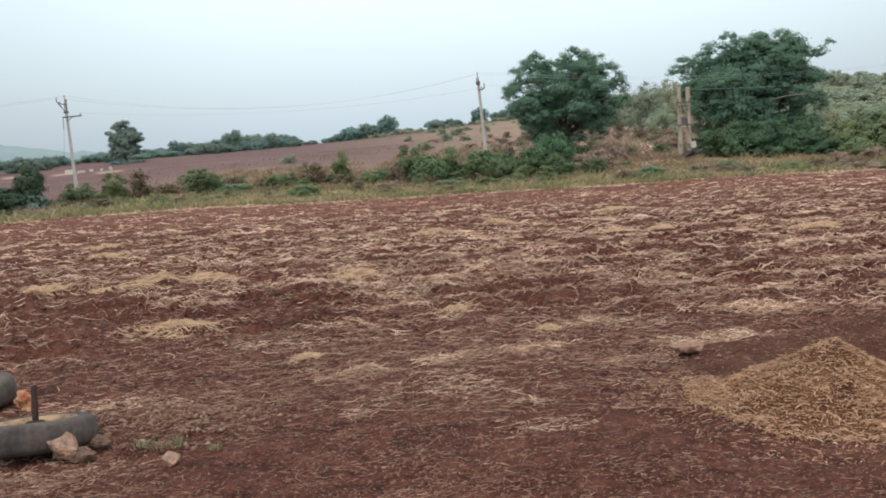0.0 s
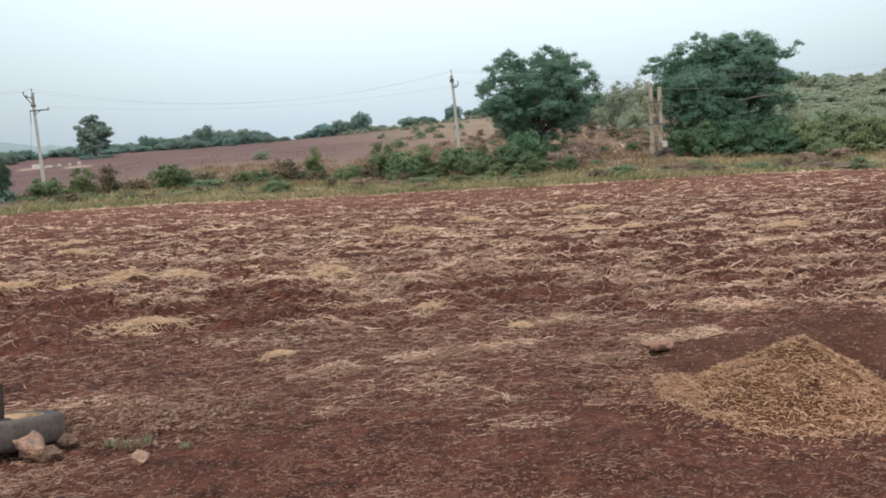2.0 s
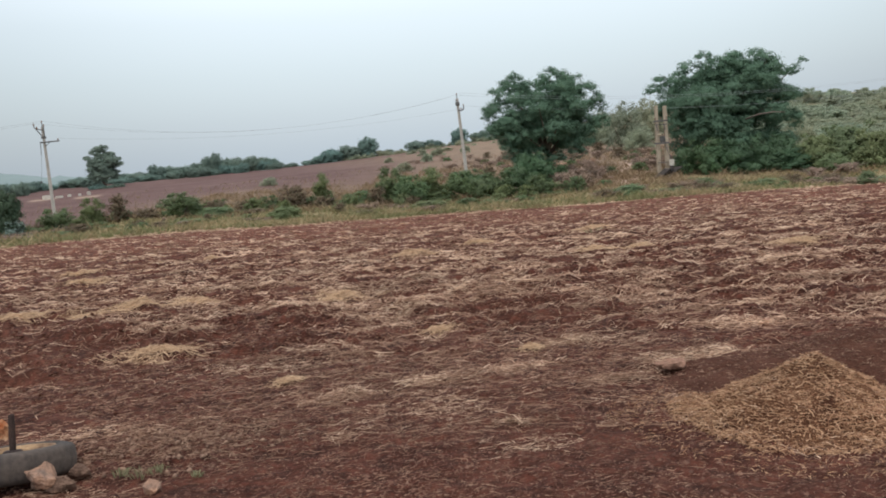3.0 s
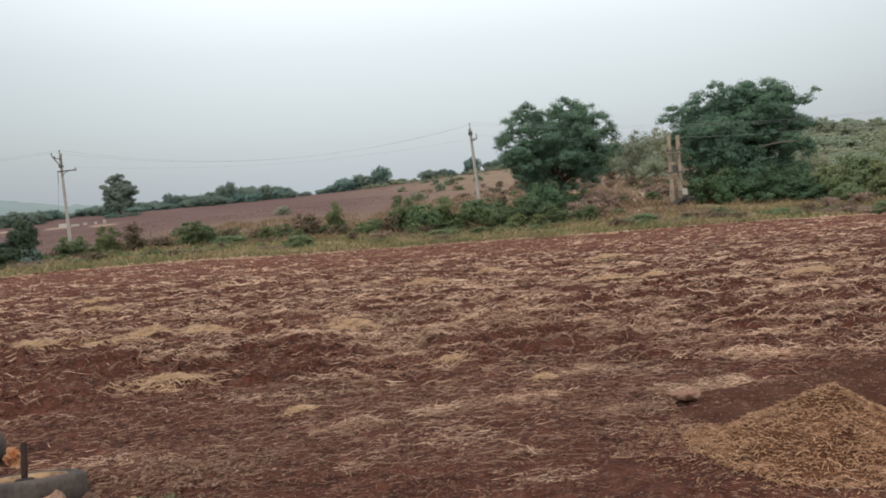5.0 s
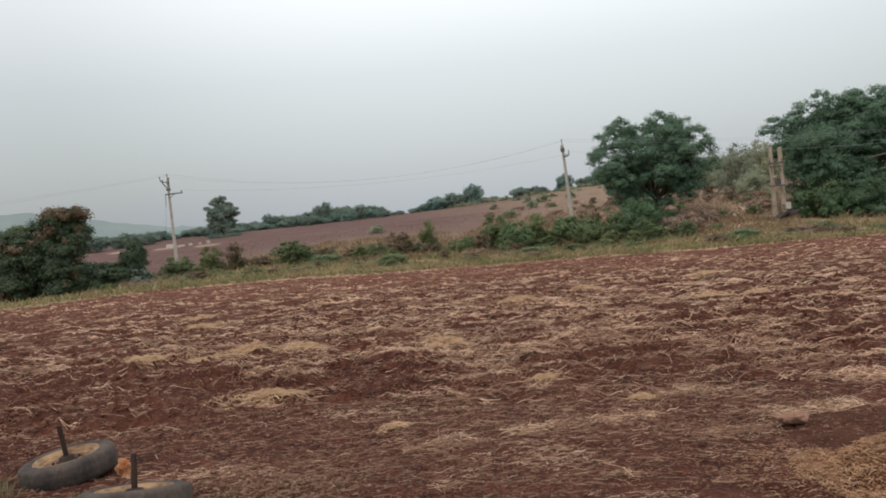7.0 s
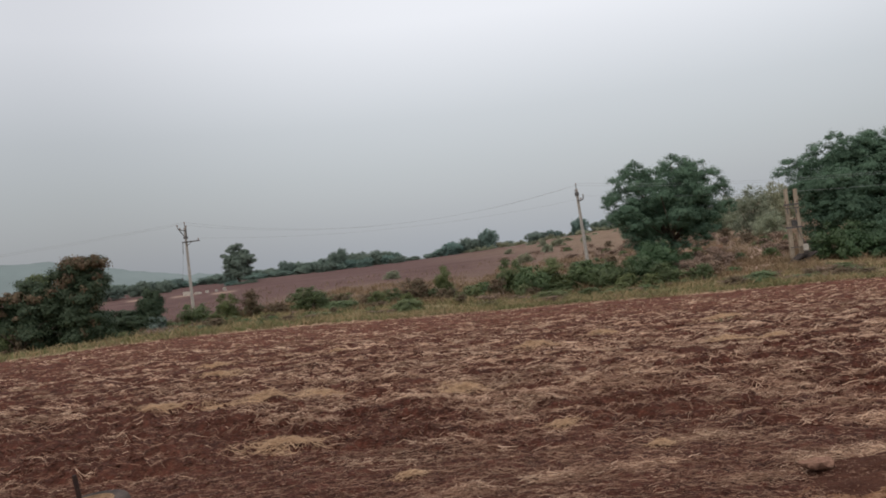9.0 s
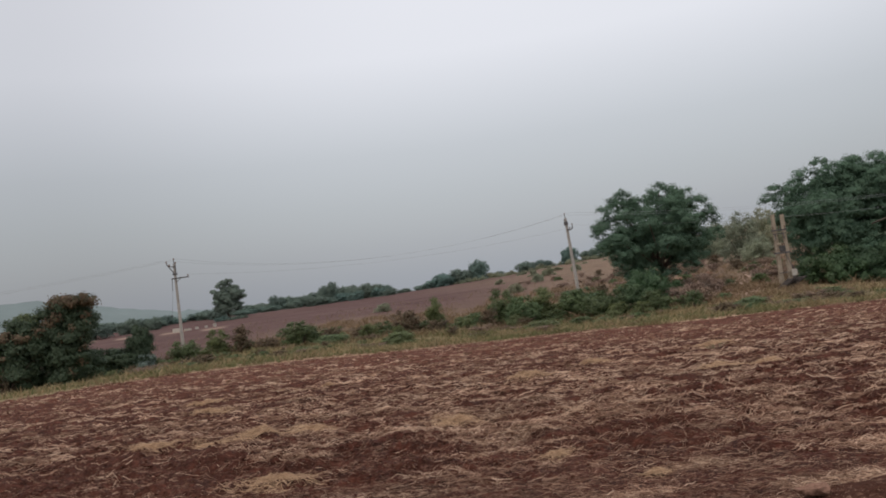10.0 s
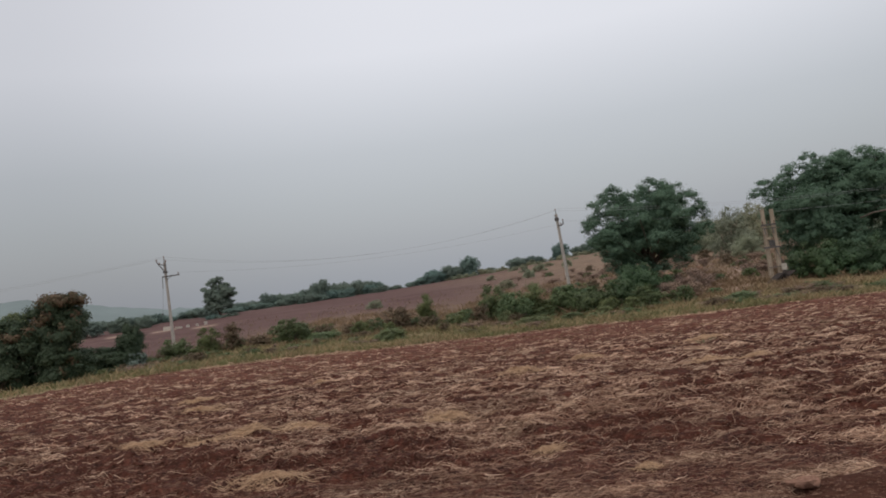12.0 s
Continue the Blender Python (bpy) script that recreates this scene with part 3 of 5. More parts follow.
# ---- shrubs ----
def shrub_kind(name, seed, width, tall, mat, leaf, per_m2, label, lobes_n=10, lobe=0.42, category="bush", stems=5, spiky=0.0, tops=4):
    """One shrub, about width across and tall high, standing at the origin."""
    g = np.random.default_rng(seed)
    root = new(name)
    root.empty_display_size = 0.2
    lobes = scatter_lobes(lobes_n, (0, 0, tall * 0.46), (width * 0.36, width * 0.36, tall * 0.36), lobe * min(width, tall) * 0.6, seed, -0.9, 0.85)
    lobes += [(0.34 * width * math.cos(a), 0.34 * width * math.sin(a), tall * 0.16, lobe * 0.42 * tall, 0.9) for a in np.linspace(0, 6.28, 7)[:-1]]
    lobes += [(g.uniform(-0.3, 0.3) * width, g.uniform(-0.2, 0.2) * width, tall * g.uniform(0.75, 0.92), lobe * 0.34 * tall * g.uniform(0.6, 1), 1.0) for _ in range(tops)]
    for k in range(stems):
        bm = bmesh.new()
        x, y, z, *_ = lobes[k]
        add_tube(bm, [(0.1 * g.normal(), 0.1 * g.normal(), -0.1), (x * 0.5, y * 0.5, z * 0.55), (x, y, z)], [0.05, 0.035, 0.012], 5)
        part("stem", bm, TWIG, root)
    if spiky:
        for k in range(int(spiky)):
            bm = bmesh.new()
            a = g.uniform(0, 6.28)
            out = width * g.uniform(0.3, 0.55)
            add_tube(bm, [(0, 0, tall * 0.25), (0.6 * out * math.cos(a), 0.6 * out * math.sin(a), tall * 0.7), (out * math.cos(a), out * math.sin(a), tall * g.uniform(0.75, 1.05))], [0.025, 0.018, 0.006], 4)
            part("twig", bm, TWIG, root)
    part("foliage", crown_mesh("foliage", lobes, per_m2, leaf, mat), mat, root)
    return tagged(root, label, category)


def place(kind, bearing, r, wide=1.0, high=1.0, turn=0.0, first=[]):
    """Stands a shrub kind at a bearing and distance; the first use moves the original."""
    if r < 80:  # the hedge stands back from the field's edge
        r, wide, high = r + 8.5, wide * 1.13, high * 1.13
    x, y, z = spot(bearing, r)
    if r > 200:  # rooted behind the crest
        z -= 0.9
    m = Matrix.Translation((x, y, z - 0.05)) @ Matrix.Rotation(turn, 4, "Z") @ Matrix.Diagonal((wide, wide, high, 1))
    if kind.name not in first:
        first.append(kind.name)
        kind.matrix_basis = m
        return kind
    ob = copy_thing(kind, Matrix.Identity(4))
    ob.matrix_basis = m
    return ob


round_bush = shrub_kind("bush", 101, 3.0, 2.0, LEAF_BUSH, 0.115, 125, "leafy green bush on the field verge", 14)
tall_bush = shrub_kind("bush", 102, 2.2, 2.4, LEAF_BUSH, 0.115, 125, "upright dull green bush on the field verge", 12)
low_bush = shrub_kind("bush", 103, 3.2, 1.3, LEAF_BUSH, 0.12, 100, "low spreading green bush in dry grass", 12)
twiggy_bush = shrub_kind("bush", 104, 3.0, 2.0, LEAF_BROWN, 0.12, 60, "half-bare brownish thorn bush in dry grass", 12, spiky=12)
russet_bush = shrub_kind("bush", 110, 3.2, 1.5, LEAF_RUSSET, 0.11, 70, "leafless russet thicket on dry ground", 12, spiky=14)
tan_bush = shrub_kind("bush", 113, 3.2, 1.6, LEAF_TAN, 0.10, 70, "dry tan thicket beside the lane", 12, spiky=14)
dark_bush = shrub_kind("bush", 105, 2.6, 3.0, LEAF_SHADE, 0.15, 110, "dense dark green cone-shaped bush", 14, 0.5)
lush_bush = shrub_kind("bush", 106, 3.6, 2.2, LEAF_LUSH, 0.11, 190, "lush bright green creeper thicket", 16)
creeper_bush = shrub_kind("bush", 111, 3.6, 2.4, LEAF_CREEPER, 0.10, 150, "dense green creeper mound at the tree's foot", 18)
olive_bush = shrub_kind("bush", 112, 3.8, 2.4, LEAF_OLIVE, 0.11, 120, "olive green hedge bush beside the big tree", 18)
silver_bush = shrub_kind("bush", 107, 2.2, 1.3, LEAF_GREY, 0.13, 70, "small silvery green bush by the field edge", 10)
scrub_bush = shrub_kind("scrub_bush", 108, 4.5, 2.8, LEAF_SCRUB_HAZE, 0.12, 70, "haze-paled olive scrub on the hillside", 16)
far_scrub = shrub_kind("scrub_bush", 114, 4.5, 2.8, LEAF_SCRUB_HAZE, 0.20, 30, "haze-paled olive scrub high on the hillside", 14)
far_bush = shrub_kind("far_tree", 109, 6.0, 4.2, LEAF_FAR_HAZE, 0.27, 20, "hazy green tree in the far hedgerow", 26, 0.5, "tree", tops=1)

def plant(kind, rows):
    """Stands a shrub kind at each bearing, distance, width and height factor."""
    for k, (bearing, r, wide, high) in enumerate(rows):
        tagged(place(kind, bearing, r, wide, high, 2.4 * k + bearing), group="verge shrubs" if r < 90 else "hillside scrub")


plant(round_bush, [(-16.1, 62, 1.15, 0.95), (-0.6, 61, 1.15, 1.1), (3.0, 63, 1.2, 1.1), (5.2, 60.5, 1.1, 1.05), (-23.7, 60, 0.95, 0.85)])
plant(tall_bush, [(-21.6, 62, 0.8, 0.85), (-6.5, 63, 0.75, 1.1), (-1.9, 63, 1.1, 1.15), (1.1, 63, 1.25, 1.1), (8.4, 60, 1.0, 0.7)])
plant(low_bush, [(-11.4, 60.5, 0.75, 1.0), (-9.3, 59.5, 0.6, 0.8), (-4.7, 60.5, 1.25, 0.95), (7.6, 59.5, 0.85, 0.9), (11.0, 60.5, 0.7, 1.1), (6.0, 59.6, 1.0, 1.0)])
plant(twiggy_bush, [(-20.1, 62, 0.85, 1.1), (-9.0, 63, 1.2, 1.0), (-13.8, 63, 0.8, 0.6), (-2.9, 61, 0.7, 0.8)])
plant(russet_bush, [(9.6, 68, 1.2, 0.9), (11.4, 69, 1.3, 1.0), (12.4, 72, 1.2, 1.0), (10.4, 74, 1.4, 1.1), (26.2, 66, 0.9, 0.6), (28.0, 68, 0.9, 0.7), (15.3, 92, 1.2, 1.0)])
plant(dark_bush, [(-26.4, 64, 0.75, 1.12), (-27.9, 64, 1.0, 0.68), (-29.2, 65, 1.1, 0.72), (-27.2, 63, 0.7, 0.5)])
plant(lush_bush, [(8.0, 66.5, 1.15, 1.55), (9.6, 70, 0.9, 0.9), (19.5, 75, 1.3, 1.5), (20.8, 74, 1.2, 1.2), (7.2, 63, 1.1, 1.1), (3.9, 65, 1.2, 1.1)])
plant(creeper_bush, [(18.4, 77, 0.8, 0.7), (22.2, 75, 1.5, 1.3), (23.8, 76, 1.4, 1.4), (25.0, 75, 1.2, 0.9)])
plant(olive_bush, [(26.4, 76, 1.5, 1.3), (28.0, 78, 1.6, 1.6), (29.8, 76, 1.6, 1.4), (31.8, 77, 1.6, 1.5), (33.5, 76, 1.6, 1.4), (27.2, 72, 1.0, 0.7)])
plant(silver_bush, [(-26.0, 59.5, 1.05, 1.0)])
plant(scrub_bush, [(-10.2, 125, 0.75, 0.5), (-0.9, 135, 0.8, 0.6), (14.4, 135, 1.9, 2.7), (16.4, 150, 2.0, 2.7), (13.2, 160, 1.6, 2.2), (15.4, 128, 1.4, 1.3), (12.6, 150, 1.6, 1.3), (25.6, 105, 1.3, 1.4)])
g = np.random.default_rng(55)
for k in range(34):  # undergrowth between the bushes
    kind = (low_bush, round_bush, twiggy_bush, low_bush, tall_bush)[k % 5]
    bearing = -27 + 41 * (k + g.uniform(-0.4, 0.4)) / 34
    tagged(place(kind, bearing, g.uniform(60.5, 66), g.uniform(0.5, 0.95), g.uniform(0.35, 0.6), g.uniform(0, 6)), group="verge shrubs")
for k in range(110):  # low growth in the grass of the verge
    kind = (low_bush, tan_bush, olive_bush, low_bush, russet_bush, twiggy_bush)[k % 6]
    bearing = g.uniform(-30, 33)
    tagged(place(kind, bearing, g.uniform(50.5, 61), g.uniform(0.3, 0.9), g.uniform(0.15, 0.45), g.uniform(0, 6)), group="verge shrubs")
for k in range(60):  # bare thicket and dry growth beside the lane
    kind = (russet_bush, tan_bush, tan_bush, low_bush)[k % 4]
    bearing = g.uniform(4.0, 12.9) if k % 3 else g.uniform(15.0, 17.5)
    tagged(place(kind, bearing, (62 if k % 3 else 96) + 85 * g.random() ** 1.5, g.uniform(0.7, 1.4), g.uniform(0.5, 1.0), g.uniform(0, 6)), group="verge shrubs")
for k in range(34):  # dry thicket on the rising ground
    kind = (russet_bush, twiggy_bush, low_bush)[k % 3]
    tagged(place(kind, g.uniform(4, 16), g.uniform(78, 150), g.uniform(0.7, 1.3), g.uniform(0.5, 0.9), g.uniform(0, 6)), group="hillside scrub")
for k in range(64):
    bearing = 23 + 14 * (k * 0.618 % 1)
    r = 96 + 152 * (k + g.random()) / 64
    tagged(place(scrub_bush if r < 140 else far_scrub, bearing, r, g.uniform(1.8, 3.0), g.uniform(0.8, 1.5), g.uniform(0, 6)), group="hillside scrub")
for k in range(30):  # dry brush on the open slope
    kind = (tan_bush, russet_bush, low_bush, tan_bush)[k % 4]
    tagged(place(kind, g.uniform(-3, 9), g.uniform(88, 170), g.uniform(0.6, 1.3), g.uniform(0.3, 0.7), g.uniform(0, 6)), group="hillside scrub")
for k in range(44):
    tagged(place(far_scrub, g.uniform(-2, 17), 150 + 78 * g.random() ** 0.6, g.uniform(0.4, 1.1), g.uniform(0.35, 0.85), g.uniform(0, 6)), group="hillside scrub")

# far hedgerow trees
for k in range(24):  # scrub on the crest of the hill
    tagged(place(far_scrub, 21.5 + 0.65 * k + g.uniform(-0.2, 0.2), g.uniform(222, 232), g.uniform(1.4, 2.2), g.uniform(1.2, 2.1), g.uniform(0, 6)), group="hillside scrub")
for k in range(22):  # low growth along the crest
    tagged(place(far_scrub, -4.5 + 0.55 * k + g.uniform(-0.2, 0.2), g.uniform(220, 229), g.uniform(0.6, 1.3), g.uniform(0.5, 1.0), g.uniform(0, 6)), group="hillside scrub")
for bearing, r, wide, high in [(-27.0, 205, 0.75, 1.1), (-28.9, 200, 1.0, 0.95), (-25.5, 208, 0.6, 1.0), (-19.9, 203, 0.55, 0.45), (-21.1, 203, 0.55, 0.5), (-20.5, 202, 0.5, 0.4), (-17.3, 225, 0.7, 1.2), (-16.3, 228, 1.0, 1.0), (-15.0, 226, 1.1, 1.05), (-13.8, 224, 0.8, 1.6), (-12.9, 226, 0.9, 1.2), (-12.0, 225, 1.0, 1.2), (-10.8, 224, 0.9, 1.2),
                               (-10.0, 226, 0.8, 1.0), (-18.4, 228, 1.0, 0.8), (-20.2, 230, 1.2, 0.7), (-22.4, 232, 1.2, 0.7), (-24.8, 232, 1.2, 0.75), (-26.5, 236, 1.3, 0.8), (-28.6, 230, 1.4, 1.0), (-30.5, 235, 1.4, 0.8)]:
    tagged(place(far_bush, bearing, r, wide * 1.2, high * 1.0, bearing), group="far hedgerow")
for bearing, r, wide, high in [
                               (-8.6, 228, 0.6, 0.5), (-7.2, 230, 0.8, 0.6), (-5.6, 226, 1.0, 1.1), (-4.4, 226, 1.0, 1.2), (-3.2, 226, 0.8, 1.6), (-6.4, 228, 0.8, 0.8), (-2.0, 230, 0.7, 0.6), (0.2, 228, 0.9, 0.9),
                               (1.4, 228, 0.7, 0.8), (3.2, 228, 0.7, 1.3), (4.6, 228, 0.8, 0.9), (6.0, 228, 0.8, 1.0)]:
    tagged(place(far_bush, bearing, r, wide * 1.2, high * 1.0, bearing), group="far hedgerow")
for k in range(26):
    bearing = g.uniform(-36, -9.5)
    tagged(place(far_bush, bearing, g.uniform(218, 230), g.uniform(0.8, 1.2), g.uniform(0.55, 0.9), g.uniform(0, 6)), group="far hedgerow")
lobes = scatter_lobes(54, (0.3, 0, 4.4), (3.3, 3.0, 3.0), 1.3, 31, -0.95)
lobes += [(-0.6, 0, 8.9, 1.2, 0.7), (0.7, 0, 9.2, 1.1, 0.7), (-1.7, 0, 8.3, 1.1, 0.7), (0.1, 0, 7.9, 1.5, 0.8), (3.4, 0, 6.3, 1.2, 0.7), (4.0, 0, 5.2, 1.1, 0.7), (2.4, 0, 7.4, 1.2, 0.7), (-3.2, 0, 7.0, 1.0, 0.7)]
tree("far_tree", spot(-20.6, 205), lobes, (0, 0, 2.2), 0.3, 46, 0.26, LEAF_FAR_HAZE, 6, "lone hazy green tree above the far field", 5)

# ---- creeper-covered tree at the field corner ----
lobes = scatter_lobes(60, (0.1, 0, 2.8), (1.6, 1.4, 2.9), 0.85, 41, -0.95) + scatter_lobes(20, (0.7, 0, 4.6), (1.4, 1.1, 1.2), 0.75, 43, -0.9)
lobes += scatter_lobes(54, (-2.5, -0.2, 2.2), (2.2, 1.6, 2.5), 0.85, 46, -0.95) + scatter_lobes(36, (-5.0, -0.2, 1.6), (2.2, 1.6, 1.9), 0.8, 48, -0.95)
lobes += [(-0.9, -0.2, 3.9, 0.9, 0.9), (-1.2, 0, 3.2, 1.0, 0.9), (0.2, -0.2, 1.4, 1.0, 0.9), (-1.4, -0.4, 1.2, 1.1, 0.9), (0.3, 0, 3.6, 1.0, 1.0), (0.0, 0, 2.5, 1.1, 1.0)]
vine_root = tree("creeper_tree", spot(-30.7, 60), lobes, (0.4, 0, 2.4), 0.22, 110, 0.125, LEAF_SHADE, 8, "tree smothered in dark and withered brown creepers", 6)
tops = scatter_lobes(22, (0.8, -0.5, 5.5), (1.6, 1.1, 0.6), 0.42, 42, -0.3) + scatter_lobes(16, (-3.6, -1.5, 3.5), (1.9, 0.8, 0.6), 0.42, 47, -0.3) + scatter_lobes(10, (-5.2, -1.4, 2.9), (1.4, 0.8, 0.8), 0.42, 44, -0.2)
tops += [(2.0, -0.3, 5.3, 0.40, 0.7), (2.3, -0.3, 5.7, 0.25, 0.8), (1.6, -0.6, 4.7, 0.4, 1.0), (0.2, -1.1, 4.7, 0.45, 1.0), (-0.6, -1.1, 4.3, 0.45, 1.0), (-1.3, -1.1, 3.9, 0.45, 0.9)]
tops += [(1.75, -0.7, 4.1, 0.30, 1.2), (1.7, -0.8, 3.3, 0.32, 1.3), (1.6, -0.9, 2.5, 0.30, 1.4), (1.55, -1.0, 1.7, 0.30, 1.3), (1.2, -1.2, 3.8, 0.3, 1.3), (0.6, -1.4, 3.4, 0.3, 1.2), (1.0, -1.3, 1.2, 0.3, 1.2), (-2.4, -1.6, 2.9, 0.35, 0.8), (-3.2, -1.7, 2.4, 0.4, 0.7)]
part("creeper", crown_mesh("creeper", tops, 70, 0.15, LEAF_BROWN, 0.3), LEAF_BROWN, vine_root, "withered brown creeper")
part("shoot_growth", crown_mesh("shoot_growth", scatter_lobes(14, (-2.3, 0.0, 4.6), (1.3, 0.8, 0.6), 0.5, 45, -0.5), 60, 0.15, LEAF_BUSH), LEAF_BUSH, vine_root, "fresh green shoots")
place(twiggy_bush, -34.2, 52, 1.0, 1.0, 1.0)
place(round_bush, -36.0, 53, 1.2, 1.3, 2.0)
place(dark_bush, -33.6, 55, 1.0, 0.7, 2.0)

# ---- power line ----
def insulator(parent, at, tall=0.22):
    bm = bmesh.new()
    x, y, z = at
    add_tube(bm, [(x, y, z), (x, y, z + tall * 0.35), (x, y, z + tall * 0.4), (x, y, z + tall * 0.65), (x, y, z + tall * 0.7), (x, y, z + tall)], [0.02, 0.02, 0.07, 0.06, 0.05, 0.03], 8)
    part("insulator", bm, PORCELAIN, parent, "brown porcelain insulator")


def steel(name, path, radius, parent, label="grey steel arm"):
    bm = bmesh.new()
    add_tube(bm, path, [radius] * len(path), 6)
    return part(name, bm, STEEL, parent, label)


def bare_pole(at, tall, label, arm_turn, lean):
    """A tapered concrete pole with a clamp and a pin insulator at its head."""
    root = new("power_pole")
    root.matrix_basis = Matrix.Translation(at) @ Matrix.Rotation(arm_turn, 4, "Z") @ Matrix.Rotation(lean, 4, "Y")
    bm = bmesh.new()
    add_tube(bm, [(0, 0, -0.5), (0, 0, tall * 0.5), (0, 0, tall - 0.25)], [0.20, 0.155, 0.12], 4)
    part("shaft", bm, CONCRETE, root, "weathered concrete pole shaft")
    steel("head_pin", [(0, 0, tall - 0.3), (0, 0, tall + 0.02)], 0.035, root, "steel head pin")
    insulator(root, (0, 0, tall), 0.26)
    return tagged(root, label, "power pole", "line poles")


def branch_pole(at, tall, label, arm_turn=0.0):
    """A pole with a forked arm for two wires, a long side arm and a hanging lead."""
    root = bare_pole(at, tall, label, arm_turn, 0.0)
    steel("arm", [(0.02, -0.13, tall - 1.15), (-0.62, -0.13, tall - 0.22)], 0.05, root)
    steel("arm", [(0.10, -0.13, tall - 0.55), (-0.48, -0.13, tall - 0.40)], 0.04, root)
    steel("brace", [(0.12, -0.13, tall - 1.2), (0.14, -0.13, tall - 0.35)], 0.05, root, "grey steel brace")
    for x, z in ((-0.62, -0.24), (-0.40, -0.52), (0.16, -0.36)):
        insulator(root, (x, -0.13, tall + z), 0.30)
    bm = bmesh.new()
    add_box(bm, (0, -0.02, tall - 1.15), (0.34, 0.34, 0.16), 0, 0.02)
    part("clamp", bm, STEEL, root, "dark steel clamp")
    steel("arm", [(-0.30, -0.15, tall - 1.55), (1.25, -0.15, tall - 1.52)], 0.055, root)
    steel("strut", [(0.05, -0.15, tall - 1.9), (0.55, -0.15, tall - 1.55)], 0.03, root, "grey steel strut")
    insulator(root, (1.15, -0.15, tall - 1.5), 0.2)
    steel("lead", [(-0.26, -0.15, tall - 1.55), (-0.33, -0.15, tall - 2.6)], 0.03, root, "dark hanging lead")
    steel("lead", [(-0.33, -0.15, tall - 2.6), (-0.46, -0.15, tall - 3.8), (-0.60, -0.15, tall - 4.7)], 0.010, root, "thin hanging lead")
    bm = bmesh.new()
    add_box(bm, (-0.62, -0.15, tall - 4.8), (0.14, 0.10, 0.16), 0.3, 0.03)
    part("weight", bm, STEEL, root, "small grey weight")
    return root


def through_pole(at, tall, label, arm_turn=0.0, lean=0.0):
    """A pole with a hooked bracket to one side."""
    root = bare_pole(at, tall, label, arm_turn, lean)
    bm = bmesh.new()
    add_box(bm, (-0.03, -0.04, tall - 0.75), (0.36, 0.34, 0.34), 0, 0.03)
    part("clamp", bm, STEEL, root, "dark steel clamp")
    steel("arm", [(-0.05, -0.15, tall - 1.35), (0.25, -0.15, tall - 1.42), (0.48, -0.15, tall - 1.30), (0.50, -0.15, tall - 1.05)], 0.055, root)
    steel("arm", [(-0.02, -0.15, tall - 0.45), (-0.20, -0.15, tall - 0.40)], 0.05, root)
    insulator(root, (0.50, -0.15, tall - 1.07), 0.24)
    insulator(root, (0.24, -0.15, tall - 1.38), 0.24)
    return root


POLE_LEFT, POLE_MID = spot(-23.76, 76), spot(3.56, 78)
TOP_LEFT, TOP_MID = 1.5 + 76 * math.tan(radians(4.05)), 1.5 + 78 * math.tan(radians(3.92))
branch_pole(POLE_LEFT, TOP_LEFT - POLE_LEFT[2], "slim concrete power pole with steel arms behind the hedge", 0.1)
through_pole(POLE_MID, TOP_MID - POLE_MID[2], "slim concrete power pole rising from green bushes", 0.1, -0.045)


def wire(a, b, sag):
    bm = bmesh.new()
    pts = [Vector(a).lerp(Vector(b), k / 24) - Vector((0, 0, 4 * sag * (k / 24) * (1 - k / 24))) for k in range(25)]
    add_tube(bm, pts, [0.0075] * 25, 5)
    return tagged(part("power_line", bm, WIRE), "thin grey overhead power line sagging between poles", "power line", "overhead lines")


lx, ly, _ = POLE_LEFT
mx, my, _ = POLE_MID
for dx, dz in ((-0.42, 0.05), (0.0, 0.22)):
    wire((lx + dx, ly, TOP_LEFT + dz), (mx + dx, my, TOP_MID + dz), 2.05 + 0.4 * dx)
    wire((lx + dx, ly, TOP_LEFT + dz), (lx - 47 + dx, ly - 14, TOP_LEFT + dz - 1.6), 0.9)
    wire((mx + dx, my, TOP_MID + dz), (mx + 60 + dx, my + 3, TOP_MID + dz - 0.5), 1.85)
wire((lx + 1.2, ly, TOP_LEFT - 1.3), (mx + 0.2, my, TOP_MID - 1.2), 1.0)
wire((mx + 0.2, my, TOP_MID - 1.0), (mx + 60, my + 3, TOP_MID - 1.5), 1.85)


